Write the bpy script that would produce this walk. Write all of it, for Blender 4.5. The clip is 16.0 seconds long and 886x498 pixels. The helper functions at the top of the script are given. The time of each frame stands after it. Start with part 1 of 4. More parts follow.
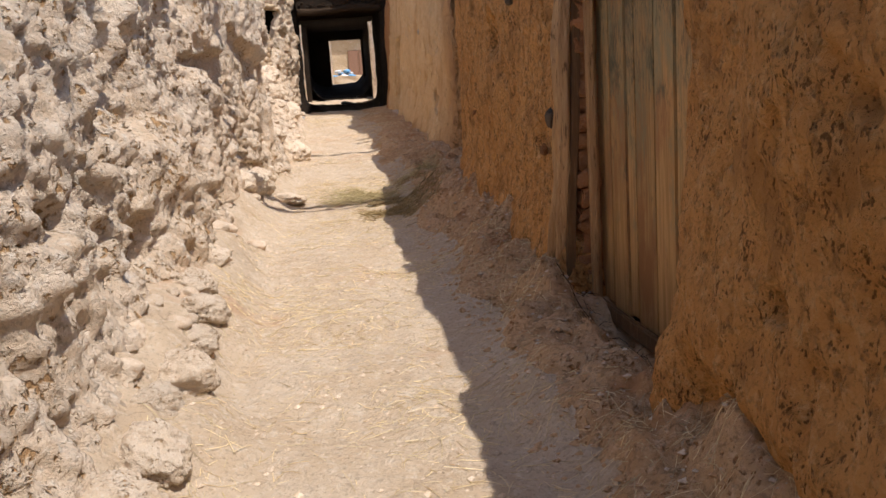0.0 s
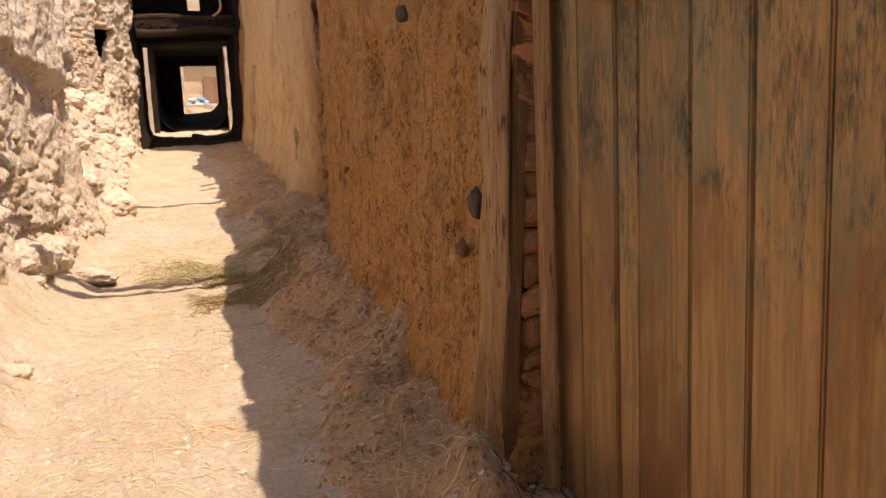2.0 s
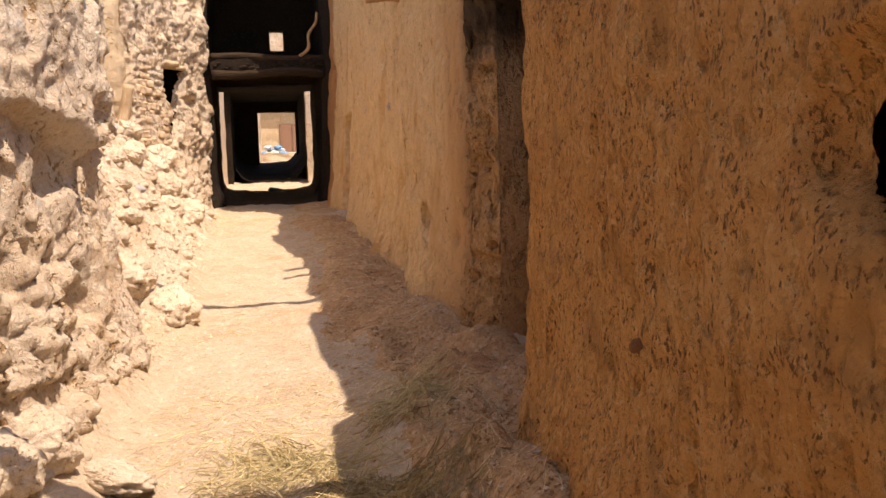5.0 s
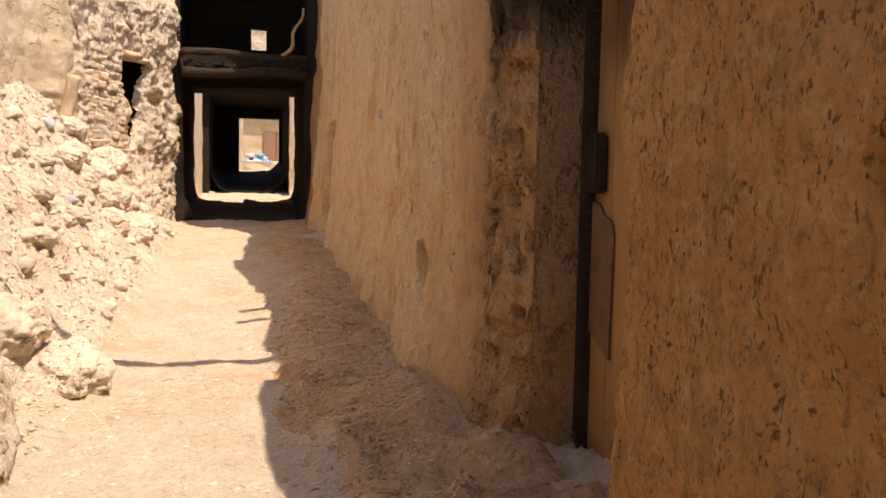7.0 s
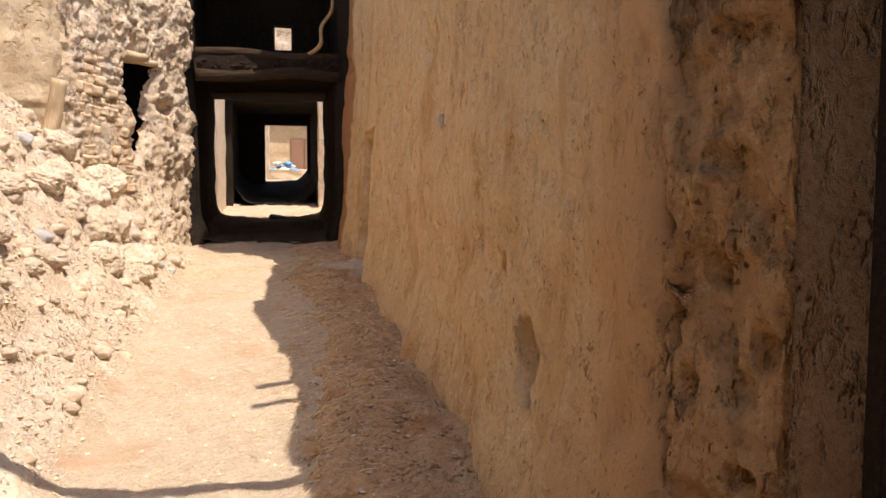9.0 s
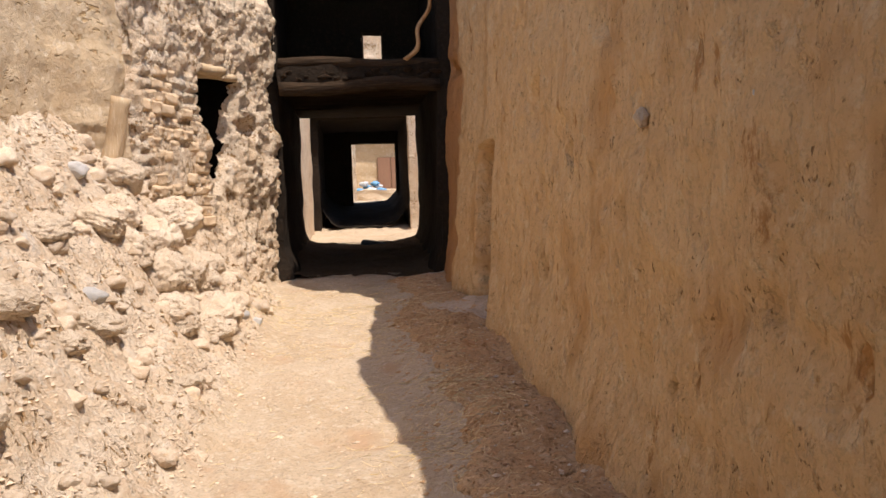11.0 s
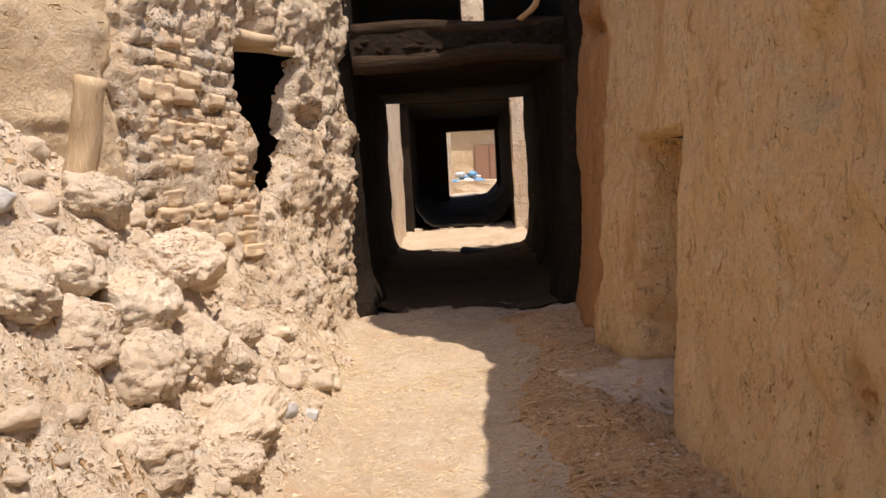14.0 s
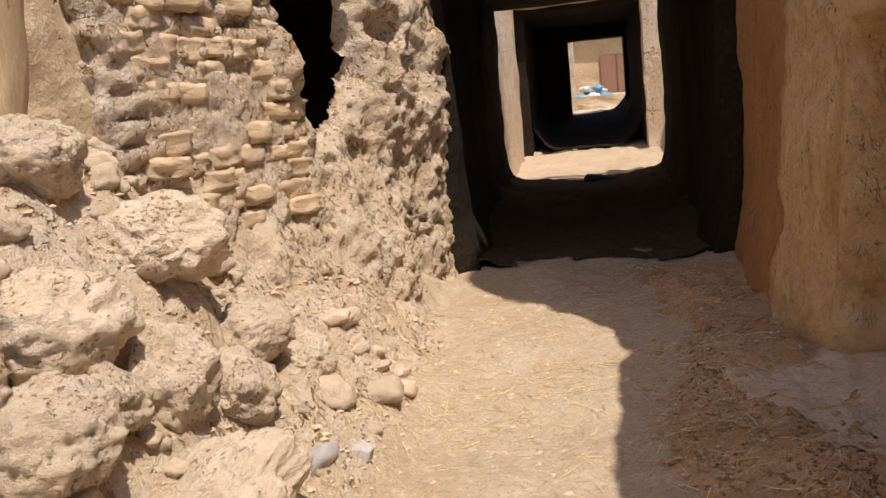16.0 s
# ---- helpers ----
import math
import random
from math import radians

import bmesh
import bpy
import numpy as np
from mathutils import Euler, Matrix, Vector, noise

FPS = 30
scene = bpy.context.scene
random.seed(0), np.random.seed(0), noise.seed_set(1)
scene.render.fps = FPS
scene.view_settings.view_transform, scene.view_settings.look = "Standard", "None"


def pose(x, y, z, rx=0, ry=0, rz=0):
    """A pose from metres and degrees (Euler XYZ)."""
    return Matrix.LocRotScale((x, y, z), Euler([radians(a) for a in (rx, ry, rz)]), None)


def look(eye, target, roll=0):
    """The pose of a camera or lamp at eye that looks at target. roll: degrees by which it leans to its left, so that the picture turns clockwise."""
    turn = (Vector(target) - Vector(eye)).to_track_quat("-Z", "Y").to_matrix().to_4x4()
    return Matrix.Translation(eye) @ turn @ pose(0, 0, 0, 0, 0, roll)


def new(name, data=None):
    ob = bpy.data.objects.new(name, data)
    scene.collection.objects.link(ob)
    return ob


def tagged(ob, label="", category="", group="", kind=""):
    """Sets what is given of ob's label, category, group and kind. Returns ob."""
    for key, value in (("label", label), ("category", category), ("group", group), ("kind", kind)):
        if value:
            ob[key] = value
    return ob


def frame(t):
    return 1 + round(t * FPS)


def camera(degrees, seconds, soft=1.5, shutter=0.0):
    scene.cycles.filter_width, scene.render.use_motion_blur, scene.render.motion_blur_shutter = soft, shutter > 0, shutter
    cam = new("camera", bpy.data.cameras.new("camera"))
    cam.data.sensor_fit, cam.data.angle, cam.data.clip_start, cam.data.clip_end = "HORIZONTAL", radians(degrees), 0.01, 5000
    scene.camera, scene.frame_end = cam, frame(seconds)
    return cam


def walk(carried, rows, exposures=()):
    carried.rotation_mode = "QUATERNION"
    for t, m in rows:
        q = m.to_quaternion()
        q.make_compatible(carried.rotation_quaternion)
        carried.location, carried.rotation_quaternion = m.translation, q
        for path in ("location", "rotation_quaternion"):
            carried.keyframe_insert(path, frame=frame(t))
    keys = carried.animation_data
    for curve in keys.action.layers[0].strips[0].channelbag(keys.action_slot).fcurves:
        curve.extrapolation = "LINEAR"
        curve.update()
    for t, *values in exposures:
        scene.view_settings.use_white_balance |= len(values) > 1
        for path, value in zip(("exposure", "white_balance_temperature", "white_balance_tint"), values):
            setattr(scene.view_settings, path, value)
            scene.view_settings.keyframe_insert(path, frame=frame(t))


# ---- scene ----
cam = camera(55.5, 16.0)
PATH = [
    (0, (0.061, 0.11, 1.417), (0.306, 2.06, 1.05), -3.8),
    (0.5, (0.152, 0.682, 1.416), (0.566, 2.588, 0.974), -4.6),
    (1, (0.24, 1.212, 1.493), (0.7, 3.118, 1.101), -4.0),
    (1.5, (0.275, 1.743, 1.544), (0.768, 3.65, 1.195), -2.9),
    (2, (0.392, 2.23, 1.55), (0.954, 4.124, 1.235), -2.5),
    (2.5, (0.501, 2.788, 1.616), (1.103, 4.676, 1.342), -2.2),
    (3, (0.496, 3.34, 1.684), (1.145, 5.211, 1.403), -2.3),
    (3.5, (0.536, 3.873, 1.687), (1.196, 5.74, 1.405), -2.4),
    (4, (0.453, 4.429, 1.742), (0.916, 6.358, 1.485), -2.4),
    (4.5, (0.324, 4.997, 1.775), (0.735, 6.942, 1.554), -2.1),
    (5, (0.292, 5.569, 1.795), (0.715, 7.513, 1.594), -1.7),
    (7.5, (0.652, 7.836, 1.898), (1.111, 9.776, 1.737), 1.5),
    (8, (0.705, 8.383, 1.937), (1.133, 10.328, 1.752), 1.0),
    (10.5, (0.507, 10.574, 2.123), (0.829, 12.545, 2.014), -1.5),
    (11, (0.488, 11.089, 2.113), (0.69, 13.075, 1.991), -2.1),
    (11.5, (0.493, 11.53, 2.206), (0.582, 13.524, 2.072), -3.0),
    (12, (0.412, 12.029, 2.215), (0.454, 14.023, 2.06), -2.7),
    (12.5, (0.399, 12.521, 2.251), (0.434, 14.514, 2.092), -2.8),
    (13, (0.475, 13.01, 2.32), (0.488, 15.003, 2.164), -2.9),
    (13.5, (0.456, 13.499, 2.317), (0.432, 15.492, 2.162), -3.1),
    (14, (0.448, 13.93, 2.363), (0.424, 15.924, 2.215), -3.2),
    (14.5, (0.518, 14.393, 2.394), (0.489, 16.389, 2.28), -3.0),
    (15, (0.548, 14.82, 2.378), (0.446, 16.813, 2.252), -3.3),
    (15.5, (0.52, 15.268, 2.407), (0.395, 17.246, 2.136), -4.7),
    (16, (0.523, 15.652, 2.391), (0.188, 17.598, 2.078), -5.8),
]
walk(cam, [(t, look(eye, target, roll)) for t, eye, target, roll in PATH], [(0, 0.40, 6250, 15), (1.5, 0.64, 7000, 20), (3.5, 0.80, 7700, 22), (5, 0.78, 7600, 22), (8, 0.78, 6950, 17), (12, 0.50, 6750, 17), (14.5, 0.55, 6850, 17), (15.5, 0.56, 6900, 17), (16, 0.36, 6850, 17)])

# ---- world, sun, exposure ----
SUN_EL, SUN_ROT = 65.0, 136.0
sky_world = bpy.data.worlds.new("sky")
scene.world = sky_world
sky_world.use_nodes = True
wn = sky_world.node_tree
sky_tex = wn.nodes.new("ShaderNodeTexSky")
sky_tex.sky_type, sky_tex.sun_disc = "NISHITA", False
sky_tex.sun_elevation, sky_tex.sun_rotation = radians(SUN_EL), radians(SUN_ROT)
wn.links.new(sky_tex.outputs[0], wn.nodes["Background"].inputs[0])
wn.nodes["Background"].inputs[1].default_value = 0.15
sun_data = bpy.data.lights.new("sun", "SUN")
sun_data.energy, sun_data.angle, sun_data.color = 3.4, radians(0.55), (1.0, 0.94, 0.85)
sun = new("sun", sun_data)
ce = math.cos(radians(SUN_EL))
sun_dir = Vector((math.sin(radians(SUN_ROT)) * ce, math.cos(radians(SUN_ROT)) * ce, math.sin(radians(SUN_EL))))
sun.matrix_world = look(sun_dir * 30, (0, 0, 0))


# ---- materials ----
def ramp_mix(nt, fac, a, b):
    mix = nt.nodes.new("ShaderNodeMix")
    mix.data_type = "RGBA"
    nt.links.new(fac, mix.inputs[0])
    for sock, val in ((mix.inputs[6], a), (mix.inputs[7], b)):
        if isinstance(val, tuple):
            sock.default_value = (*val, 1)
        else:
            nt.links.new(val, sock)
    return mix.outputs[2]


def tex_noise(nt, vec, scale, detail=4.0, rough=0.6, stretch=None, distort=0.0):
    if stretch:
        mp = nt.nodes.new("ShaderNodeMapping")
        mp.inputs["Scale"].default_value = stretch
        nt.links.new(vec, mp.inputs[0])
        vec = mp.outputs[0]
    n = nt.nodes.new("ShaderNodeTexNoise")
    n.inputs["Scale"].default_value = scale
    n.inputs["Detail"].default_value = detail
    n.inputs["Roughness"].default_value = rough
    n.inputs["Distortion"].default_value = distort
    nt.links.new(vec, n.inputs["Vector"])
    return n.outputs[0]


def window_of(nt, val, lo, hi):
    r = nt.nodes.new("ShaderNodeMapRange")
    r.interpolation_type = "SMOOTHSTEP"
    r.inputs["From Min"].default_value, r.inputs["From Max"].default_value = lo, hi
    nt.links.new(val, r.inputs[0])
    return r.outputs[0]


def material(name, base, second, third, scale, rough=0.95, pits=None, bump=0.02, stain=None, stretch=None, vary=0.0, fine=60.0, speck=0.0, flake=None, drip=None, worn=()):
    """Earth, stone and wood: two colours in clouds, a third in flecks, pits, stains and relief."""
    m = bpy.data.materials.new(name)
    m.use_nodes = True
    nt = m.node_tree
    bsdf = nt.nodes["Principled BSDF"]
    tc = nt.nodes.new("ShaderNodeTexCoord")
    vec = tc.outputs["Object"]
    if vary:
        own = nt.nodes.new("ShaderNodeObjectInfo")
        shift = nt.nodes.new("ShaderNodeVectorMath")
        shift.operation = "ADD"
        wide = nt.nodes.new("ShaderNodeMath")
        wide.operation = "MULTIPLY"
        wide.inputs[1].default_value = 37.0
        nt.links.new(own.outputs["Random"], wide.inputs[0])
        nt.links.new(vec, shift.inputs[0])
        nt.links.new(wide.outputs[0], shift.inputs[1])
        vec = shift.outputs[0]
    col = ramp_mix(nt, window_of(nt, tex_noise(nt, vec, scale, 5, 0.65, stretch), 0.35, 0.68), base, second)
    col = ramp_mix(nt, window_of(nt, tex_noise(nt, vec, scale * 9, 4, 0.7, stretch), 0.48, 0.72), col, third)
    small = tex_noise(nt, vec, fine, 6, 0.75, stretch)
    broad = tex_noise(nt, vec, fine * 0.24, 5, 0.7, stretch)
    both = nt.nodes.new("ShaderNodeMath")
    both.operation = "MULTIPLY_ADD"
    nt.links.new(broad, both.inputs[0])
    both.inputs[1].default_value = 2.2
    nt.links.new(small, both.inputs[2])
    height = both.outputs[0]
    if speck:
        # dark specks put the shade of fine relief into the colour
        dark = nt.nodes.new("ShaderNodeHueSaturation")
        dark.inputs["Value"].default_value = 1 - speck
        nt.links.new(col, dark.inputs["Color"])
        col = ramp_mix(nt, window_of(nt, tex_noise(nt, vec, fine * 0.75, 4, 0.7), 0.50, 0.66), col, dark.outputs[0])
    if stain:
        where = window_of(nt, tex_noise(nt, vec, stain[1], 4, 0.6, stain[3] if len(stain) > 3 else None, 0.4), stain[2], stain[2] + 0.14)
        col = ramp_mix(nt, where, col, stain[0])
    if flake:
        where = window_of(nt, tex_noise(nt, vec, flake[1], 6, 0.75, flake[3], 0.3), flake[2], flake[2] + 0.06)
        col = ramp_mix(nt, where, col, flake[0])
    for wcol, axis, lo, hi, wscale, ragged in worn:
        # the surface worn through, burnt or washed over along one axis, with a ragged edge
        cut = nt.nodes.new("ShaderNodeSeparateXYZ")
        nt.links.new(tc.outputs["Object"], cut.inputs[0])
        edge = nt.nodes.new("ShaderNodeMath")
        edge.operation = "MULTIPLY_ADD"
        nt.links.new(tex_noise(nt, vec, wscale, 5, 0.7, (1.0, 1.0, 0.4)), edge.inputs[0])
        edge.inputs[1].default_value = ragged
        nt.links.new(cut.outputs[axis], edge.inputs[2])
        if lo < hi:
            col = ramp_mix(nt, window_of(nt, edge.outputs[0], lo + ragged * 0.5, hi + ragged * 0.5), col, wcol)
        else:
            col = ramp_mix(nt, window_of(nt, edge.outputs[0], hi + ragged * 0.5, lo + ragged * 0.5), wcol, col)
    if drip:
        # hollows drawn out downwards by rain and the plasterer's fingers
        run = window_of(nt, tex_noise(nt, vec, drip[0], 4, 0.6, (1.0, 1.0, 0.5), 0.2), 0.55, 0.66)
        deep = nt.nodes.new("ShaderNodeMath")
        deep.operation = "MULTIPLY_ADD"
        nt.links.new(run, deep.inputs[0])
        deep.inputs[1].default_value = -drip[1]
        nt.links.new(height, deep.inputs[2])
        height = deep.outputs[0]
        # colour dimmed in the runs: shade inside the hollows put into the surface
        drip_shade = nt.nodes.new("ShaderNodeHueSaturation")
        drip_shade.inputs["Value"].default_value = drip[2]
        nt.links.new(col, drip_shade.inputs["Color"])
        col = ramp_mix(nt, run, col, drip_shade.outputs[0])
    if pits:
        pcol, pscale, pstretch, plo = pits
        pn = tex_noise(nt, vec, pscale, 3, 0.55, pstretch)
        where = tex_noise(nt, vec, pscale * 0.11, 3, 0.6)
        blend = nt.nodes.new("ShaderNodeMix")
        blend.inputs[0].default_value = 0.36
        nt.links.new(pn, blend.inputs[2])
        nt.links.new(where, blend.inputs[3])
        pn = blend.outputs[0]
        # pits get their own darker colour, which carries the shade inside them
        hole = window_of(nt, pn, plo, plo + 0.07)
        col = ramp_mix(nt, hole, col, pcol)
        sub = nt.nodes.new("ShaderNodeMath")
        sub.operation = "MULTIPLY_ADD"
        nt.links.new(hole, sub.inputs[0])
        sub.inputs[1].default_value = -1.8
        nt.links.new(height, sub.inputs[2])
        height = sub.outputs[0]
    if vary:
        info = nt.nodes.new("ShaderNodeObjectInfo")
        geo = nt.nodes.new("ShaderNodeNewGeometry")
        add = nt.nodes.new("ShaderNodeMath")
        nt.links.new(info.outputs["Random"], add.inputs[0])
        nt.links.new(geo.outputs["Random Per Island"], add.inputs[1])
        frac = nt.nodes.new("ShaderNodeMath")
        frac.operation = "FRACT"
        nt.links.new(add.outputs[0], frac.inputs[0])
        scaled = nt.nodes.new("ShaderNodeMapRange")
        scaled.inputs["To Min"].default_value, scaled.inputs["To Max"].default_value = 1 - vary, 1 + vary
        nt.links.new(frac.outputs[0], scaled.inputs[0])
        hsv = nt.nodes.new("ShaderNodeHueSaturation")
        nt.links.new(scaled.outputs[0], hsv.inputs["Value"])
        nt.links.new(col, hsv.inputs["Color"])
        col = hsv.outputs[0]
    nt.links.new(col, bsdf.inputs["Base Color"])
    bsdf.inputs["Roughness"].default_value = rough
    bsdf.inputs["Specular IOR Level"].default_value = 0.15
    bp = nt.nodes.new("ShaderNodeBump")
    bp.inputs["Strength"].default_value = 0.9
    bp.inputs["Distance"].default_value = bump
    nt.links.new(height, bp.inputs["Height"])
    nt.links.new(bp.outputs[0], bsdf.inputs["Normal"])
    return m


PLASTER = material("mud_plaster", (0.82, 0.43, 0.15), (0.74, 0.36, 0.115), (0.86, 0.52, 0.225), 2.2, pits=((0.32, 0.155, 0.055), 78.0, (1.0, 1.0, 0.6), 0.56), bump=0.036, stain=((0.60, 0.305, 0.105), 2.6, 0.55), fine=58, speck=0.24, drip=(24.0, 2.4, 0.88))
PALE_PLASTER = material("pale_plaster", (0.86, 0.60, 0.32), (0.80, 0.53, 0.265), (0.88, 0.67, 0.40), 1.3, pits=((0.42, 0.235, 0.10), 56.0, (1.0, 1.0, 0.7), 0.60), bump=0.028, stain=((0.70, 0.42, 0.19), 1.8, 0.53, (1.0, 1.0, 0.45)), fine=54, speck=0.16, drip=(16.0, 1.0, 0.95), flake=((0.58, 0.31, 0.125), 3.1, 0.60, (1.0, 1.0, 0.5)), worn=(((0.56, 0.29, 0.125), 1, 20.55, 20.75, 4.0, 0.15), ((0.68, 0.40, 0.185), 1, 12.5, 11.75, 4.0, 0.9)))
ERODED = material("eroded_red_earth", (0.66, 0.385, 0.175), (0.56, 0.31, 0.13), (0.72, 0.47, 0.245), 2.4, pits=((0.24, 0.115, 0.045), 44.0, (1.0, 1.0, 0.8), 0.585), bump=0.04, stain=((0.13, 0.08, 0.045), 1.3, 0.70, (1.0, 1.0, 0.5)), fine=50, speck=0.25, drip=(15.0, 2.0, 0.88), worn=(((0.12, 0.074, 0.042), 2, 2.35, 2.75, 3.5, 0.8),))
RUIN = material("ruined_earth", (0.79, 0.645, 0.475), (0.72, 0.54, 0.355), (0.84, 0.73, 0.58), 2.6, pits=((0.50, 0.31, 0.15), 26.0, (1.0, 1.0, 0.8), 0.56), bump=0.03, stain=((0.74, 0.68, 0.59), 3.0, 0.62), fine=46, speck=0.22)
CLOD = material("fallen_earth", (0.80, 0.66, 0.49), (0.74, 0.58, 0.40), (0.84, 0.73, 0.58), 1.6, pits=((0.55, 0.36, 0.20), 11.0, (1.0, 1.0, 1.0), 0.57), bump=0.012, fine=26, speck=0.14, vary=0.06)
SMOOTH_RUIN = material("old_straw_plaster", (0.61, 0.475, 0.31), (0.55, 0.405, 0.245), (0.66, 0.54, 0.38), 1.1, pits=((0.56, 0.39, 0.21), 14.0, (0.7, 0.7, 1.3), 0.57), bump=0.018, fine=30)
GROUND = material("dusty_ground", (0.62, 0.495, 0.35), (0.56, 0.425, 0.28), (0.68, 0.57, 0.425), 1.9, bump=0.016, stain=((0.55, 0.375, 0.235), 1.3, 0.58), fine=62, speck=0.24)
BANK = material("reddish_bank_earth", (0.66, 0.43, 0.235), (0.57, 0.345, 0.17), (0.73, 0.52, 0.32), 2.4, bump=0.022, pits=((0.40, 0.215, 0.095), 40.0, (1.0, 1.0, 1.0), 0.57), stain=((0.50, 0.265, 0.12), 1.7, 0.56), fine=50, speck=0.3)
# much darker than the lane's earth: passage shade put into the floor colour
SHADE_FLOOR = material("shade_floor_earth", (0.115, 0.074, 0.043), (0.085, 0.055, 0.032), (0.15, 0.10, 0.06), 2.2, bump=0.016, fine=50, speck=0.2)
STONE = material("field_stone", (0.69, 0.565, 0.42), (0.62, 0.465, 0.31), (0.75, 0.65, 0.515), 1.5, bump=0.006, vary=0.14, fine=16)
GREY_STONE = material("river_stone", (0.50, 0.48, 0.44), (0.43, 0.42, 0.40), (0.58, 0.55, 0.50), 2.0, bump=0.004, vary=0.15, fine=12)
DARK_STONE = material("dark_stone", (0.20, 0.15, 0.10), (0.14, 0.11, 0.085), (0.26, 0.20, 0.14), 12.0, bump=0.006, fine=60)
BLUE_STONE = material("blue_grey_stone", (0.085, 0.10, 0.105), (0.06, 0.07, 0.075), (0.12, 0.135, 0.14), 6.0, bump=0.005, fine=30)
BRICK = material("mud_brick", (0.70, 0.54, 0.36), (0.63, 0.45, 0.275), (0.75, 0.62, 0.45), 1.5, bump=0.008, vary=0.10, fine=8)
RED_BRICK = material("red_mud_brick", (0.47, 0.22, 0.095), (0.39, 0.175, 0.075), (0.54, 0.29, 0.14), 7.0, bump=0.012, vary=0.12, fine=45)
WOOD = material("weathered_timber", (0.62, 0.38, 0.18), (0.45, 0.26, 0.115), (0.68, 0.46, 0.24), 7.0, rough=0.85, pits=((0.24, 0.14, 0.07), 150.0, (1.0, 1.0, 0.05), 0.575), bump=0.014, stretch=(1.0, 1.0, 0.08), fine=70)
LOG_WOOD = material("bleached_log", (0.60, 0.46, 0.29), (0.52, 0.38, 0.23), (0.66, 0.53, 0.36), 6.0, rough=0.85, pits=((0.34, 0.22, 0.12), 22.0, (1.0, 1.0, 0.06), 0.63), bump=0.006, stretch=(1.0, 1.0, 0.1), fine=50)


def plank_material():
    """Old door boards: orange wood grain, what is left of grey-green paint, red rubbed places and black weathered fibres."""
    m = bpy.data.materials.new("painted_plank")
    m.use_nodes = True
    nt = m.node_tree
    bsdf = nt.nodes["Principled BSDF"]
    tc = nt.nodes.new("ShaderNodeTexCoord")
    own = nt.nodes.new("ShaderNodeObjectInfo")
    wide = nt.nodes.new("ShaderNodeMath")
    wide.operation = "MULTIPLY"
    wide.inputs[1].default_value = 37.0
    nt.links.new(own.outputs["Random"], wide.inputs[0])
    shift = nt.nodes.new("ShaderNodeVectorMath")
    nt.links.new(tc.outputs["Object"], shift.inputs[0])
    nt.links.new(wide.outputs[0], shift.inputs[1])
    vec = shift.outputs[0]

    def blend_of(a, b, share):
        n = nt.nodes.new("ShaderNodeMix")
        n.inputs[0].default_value = share
        nt.links.new(a, n.inputs[2])
        nt.links.new(b, n.inputs[3])
        return n.outputs[0]

    grain = tex_noise(nt, vec, 46.0, 5, 0.65, (1.0, 1.0, 0.045), 0.4)
    fibre = tex_noise(nt, vec, 80.0, 5, 0.75, (1.0, 1.0, 0.22), 0.5)
    cloud = tex_noise(nt, vec, 2.6, 4, 0.6, (1.0, 1.0, 0.45), 0.3)
    patch = tex_noise(nt, vec, 6.0, 5, 0.7, (1.0, 1.0, 0.4), 0.5)
    col = ramp_mix(nt, window_of(nt, grain, 0.38, 0.66), (0.54, 0.325, 0.135), (0.37, 0.21, 0.08))
    col = ramp_mix(nt, window_of(nt, blend_of(cloud, fibre, 0.2), 0.50, 0.64), col, (0.33, 0.165, 0.07))
    cut = nt.nodes.new("ShaderNodeSeparateXYZ")
    nt.links.new(tc.outputs["Object"], cut.inputs[0])
    kept = nt.nodes.new("ShaderNodeMapRange")
    for key, val in (("From Min", 0.15), ("From Max", 1.3), ("To Min", -0.10), ("To Max", 0.06)):
        kept.inputs[key].default_value = val
    nt.links.new(cut.outputs[2], kept.inputs[0])
    paint = nt.nodes.new("ShaderNodeMath")
    nt.links.new(blend_of(patch, fibre, 0.3), paint.inputs[0])
    nt.links.new(kept.outputs[0], paint.inputs[1])
    thin = window_of(nt, paint.outputs[0], 0.45, 0.66)
    col = ramp_mix(nt, thin, col, (0.29, 0.245, 0.135))
    old = nt.nodes.new("ShaderNodeMath")
    nt.links.new(blend_of(tex_noise(nt, vec, 3.4, 4, 0.65, (1.0, 1.0, 0.6), 0.9), fibre, 0.42), old.inputs[0])
    nt.links.new(kept.outputs[0], old.inputs[1])
    col = ramp_mix(nt, window_of(nt, old.outputs[0], 0.55, 0.68), col, (0.13, 0.115, 0.068))
    tint = nt.nodes.new("ShaderNodeMapRange")
    tint.inputs["To Min"].default_value, tint.inputs["To Max"].default_value = 0.86, 1.10
    nt.links.new(own.outputs["Random"], tint.inputs[0])
    hsv = nt.nodes.new("ShaderNodeHueSaturation")
    nt.links.new(tint.outputs[0], hsv.inputs["Value"])
    nt.links.new(col, hsv.inputs["Color"])
    nt.links.new(hsv.outputs[0], bsdf.inputs["Base Color"])
    bsdf.inputs["Roughness"].default_value = 0.8
    bsdf.inputs["Specular IOR Level"].default_value = 0.2
    bp = nt.nodes.new("ShaderNodeBump")
    bp.inputs["Strength"].default_value = 0.8
    bp.inputs["Distance"].default_value = 0.006
    nt.links.new(blend_of(grain, fibre, 0.5), bp.inputs["Height"])
    nt.links.new(bp.outputs[0], bsdf.inputs["Normal"])
    return m


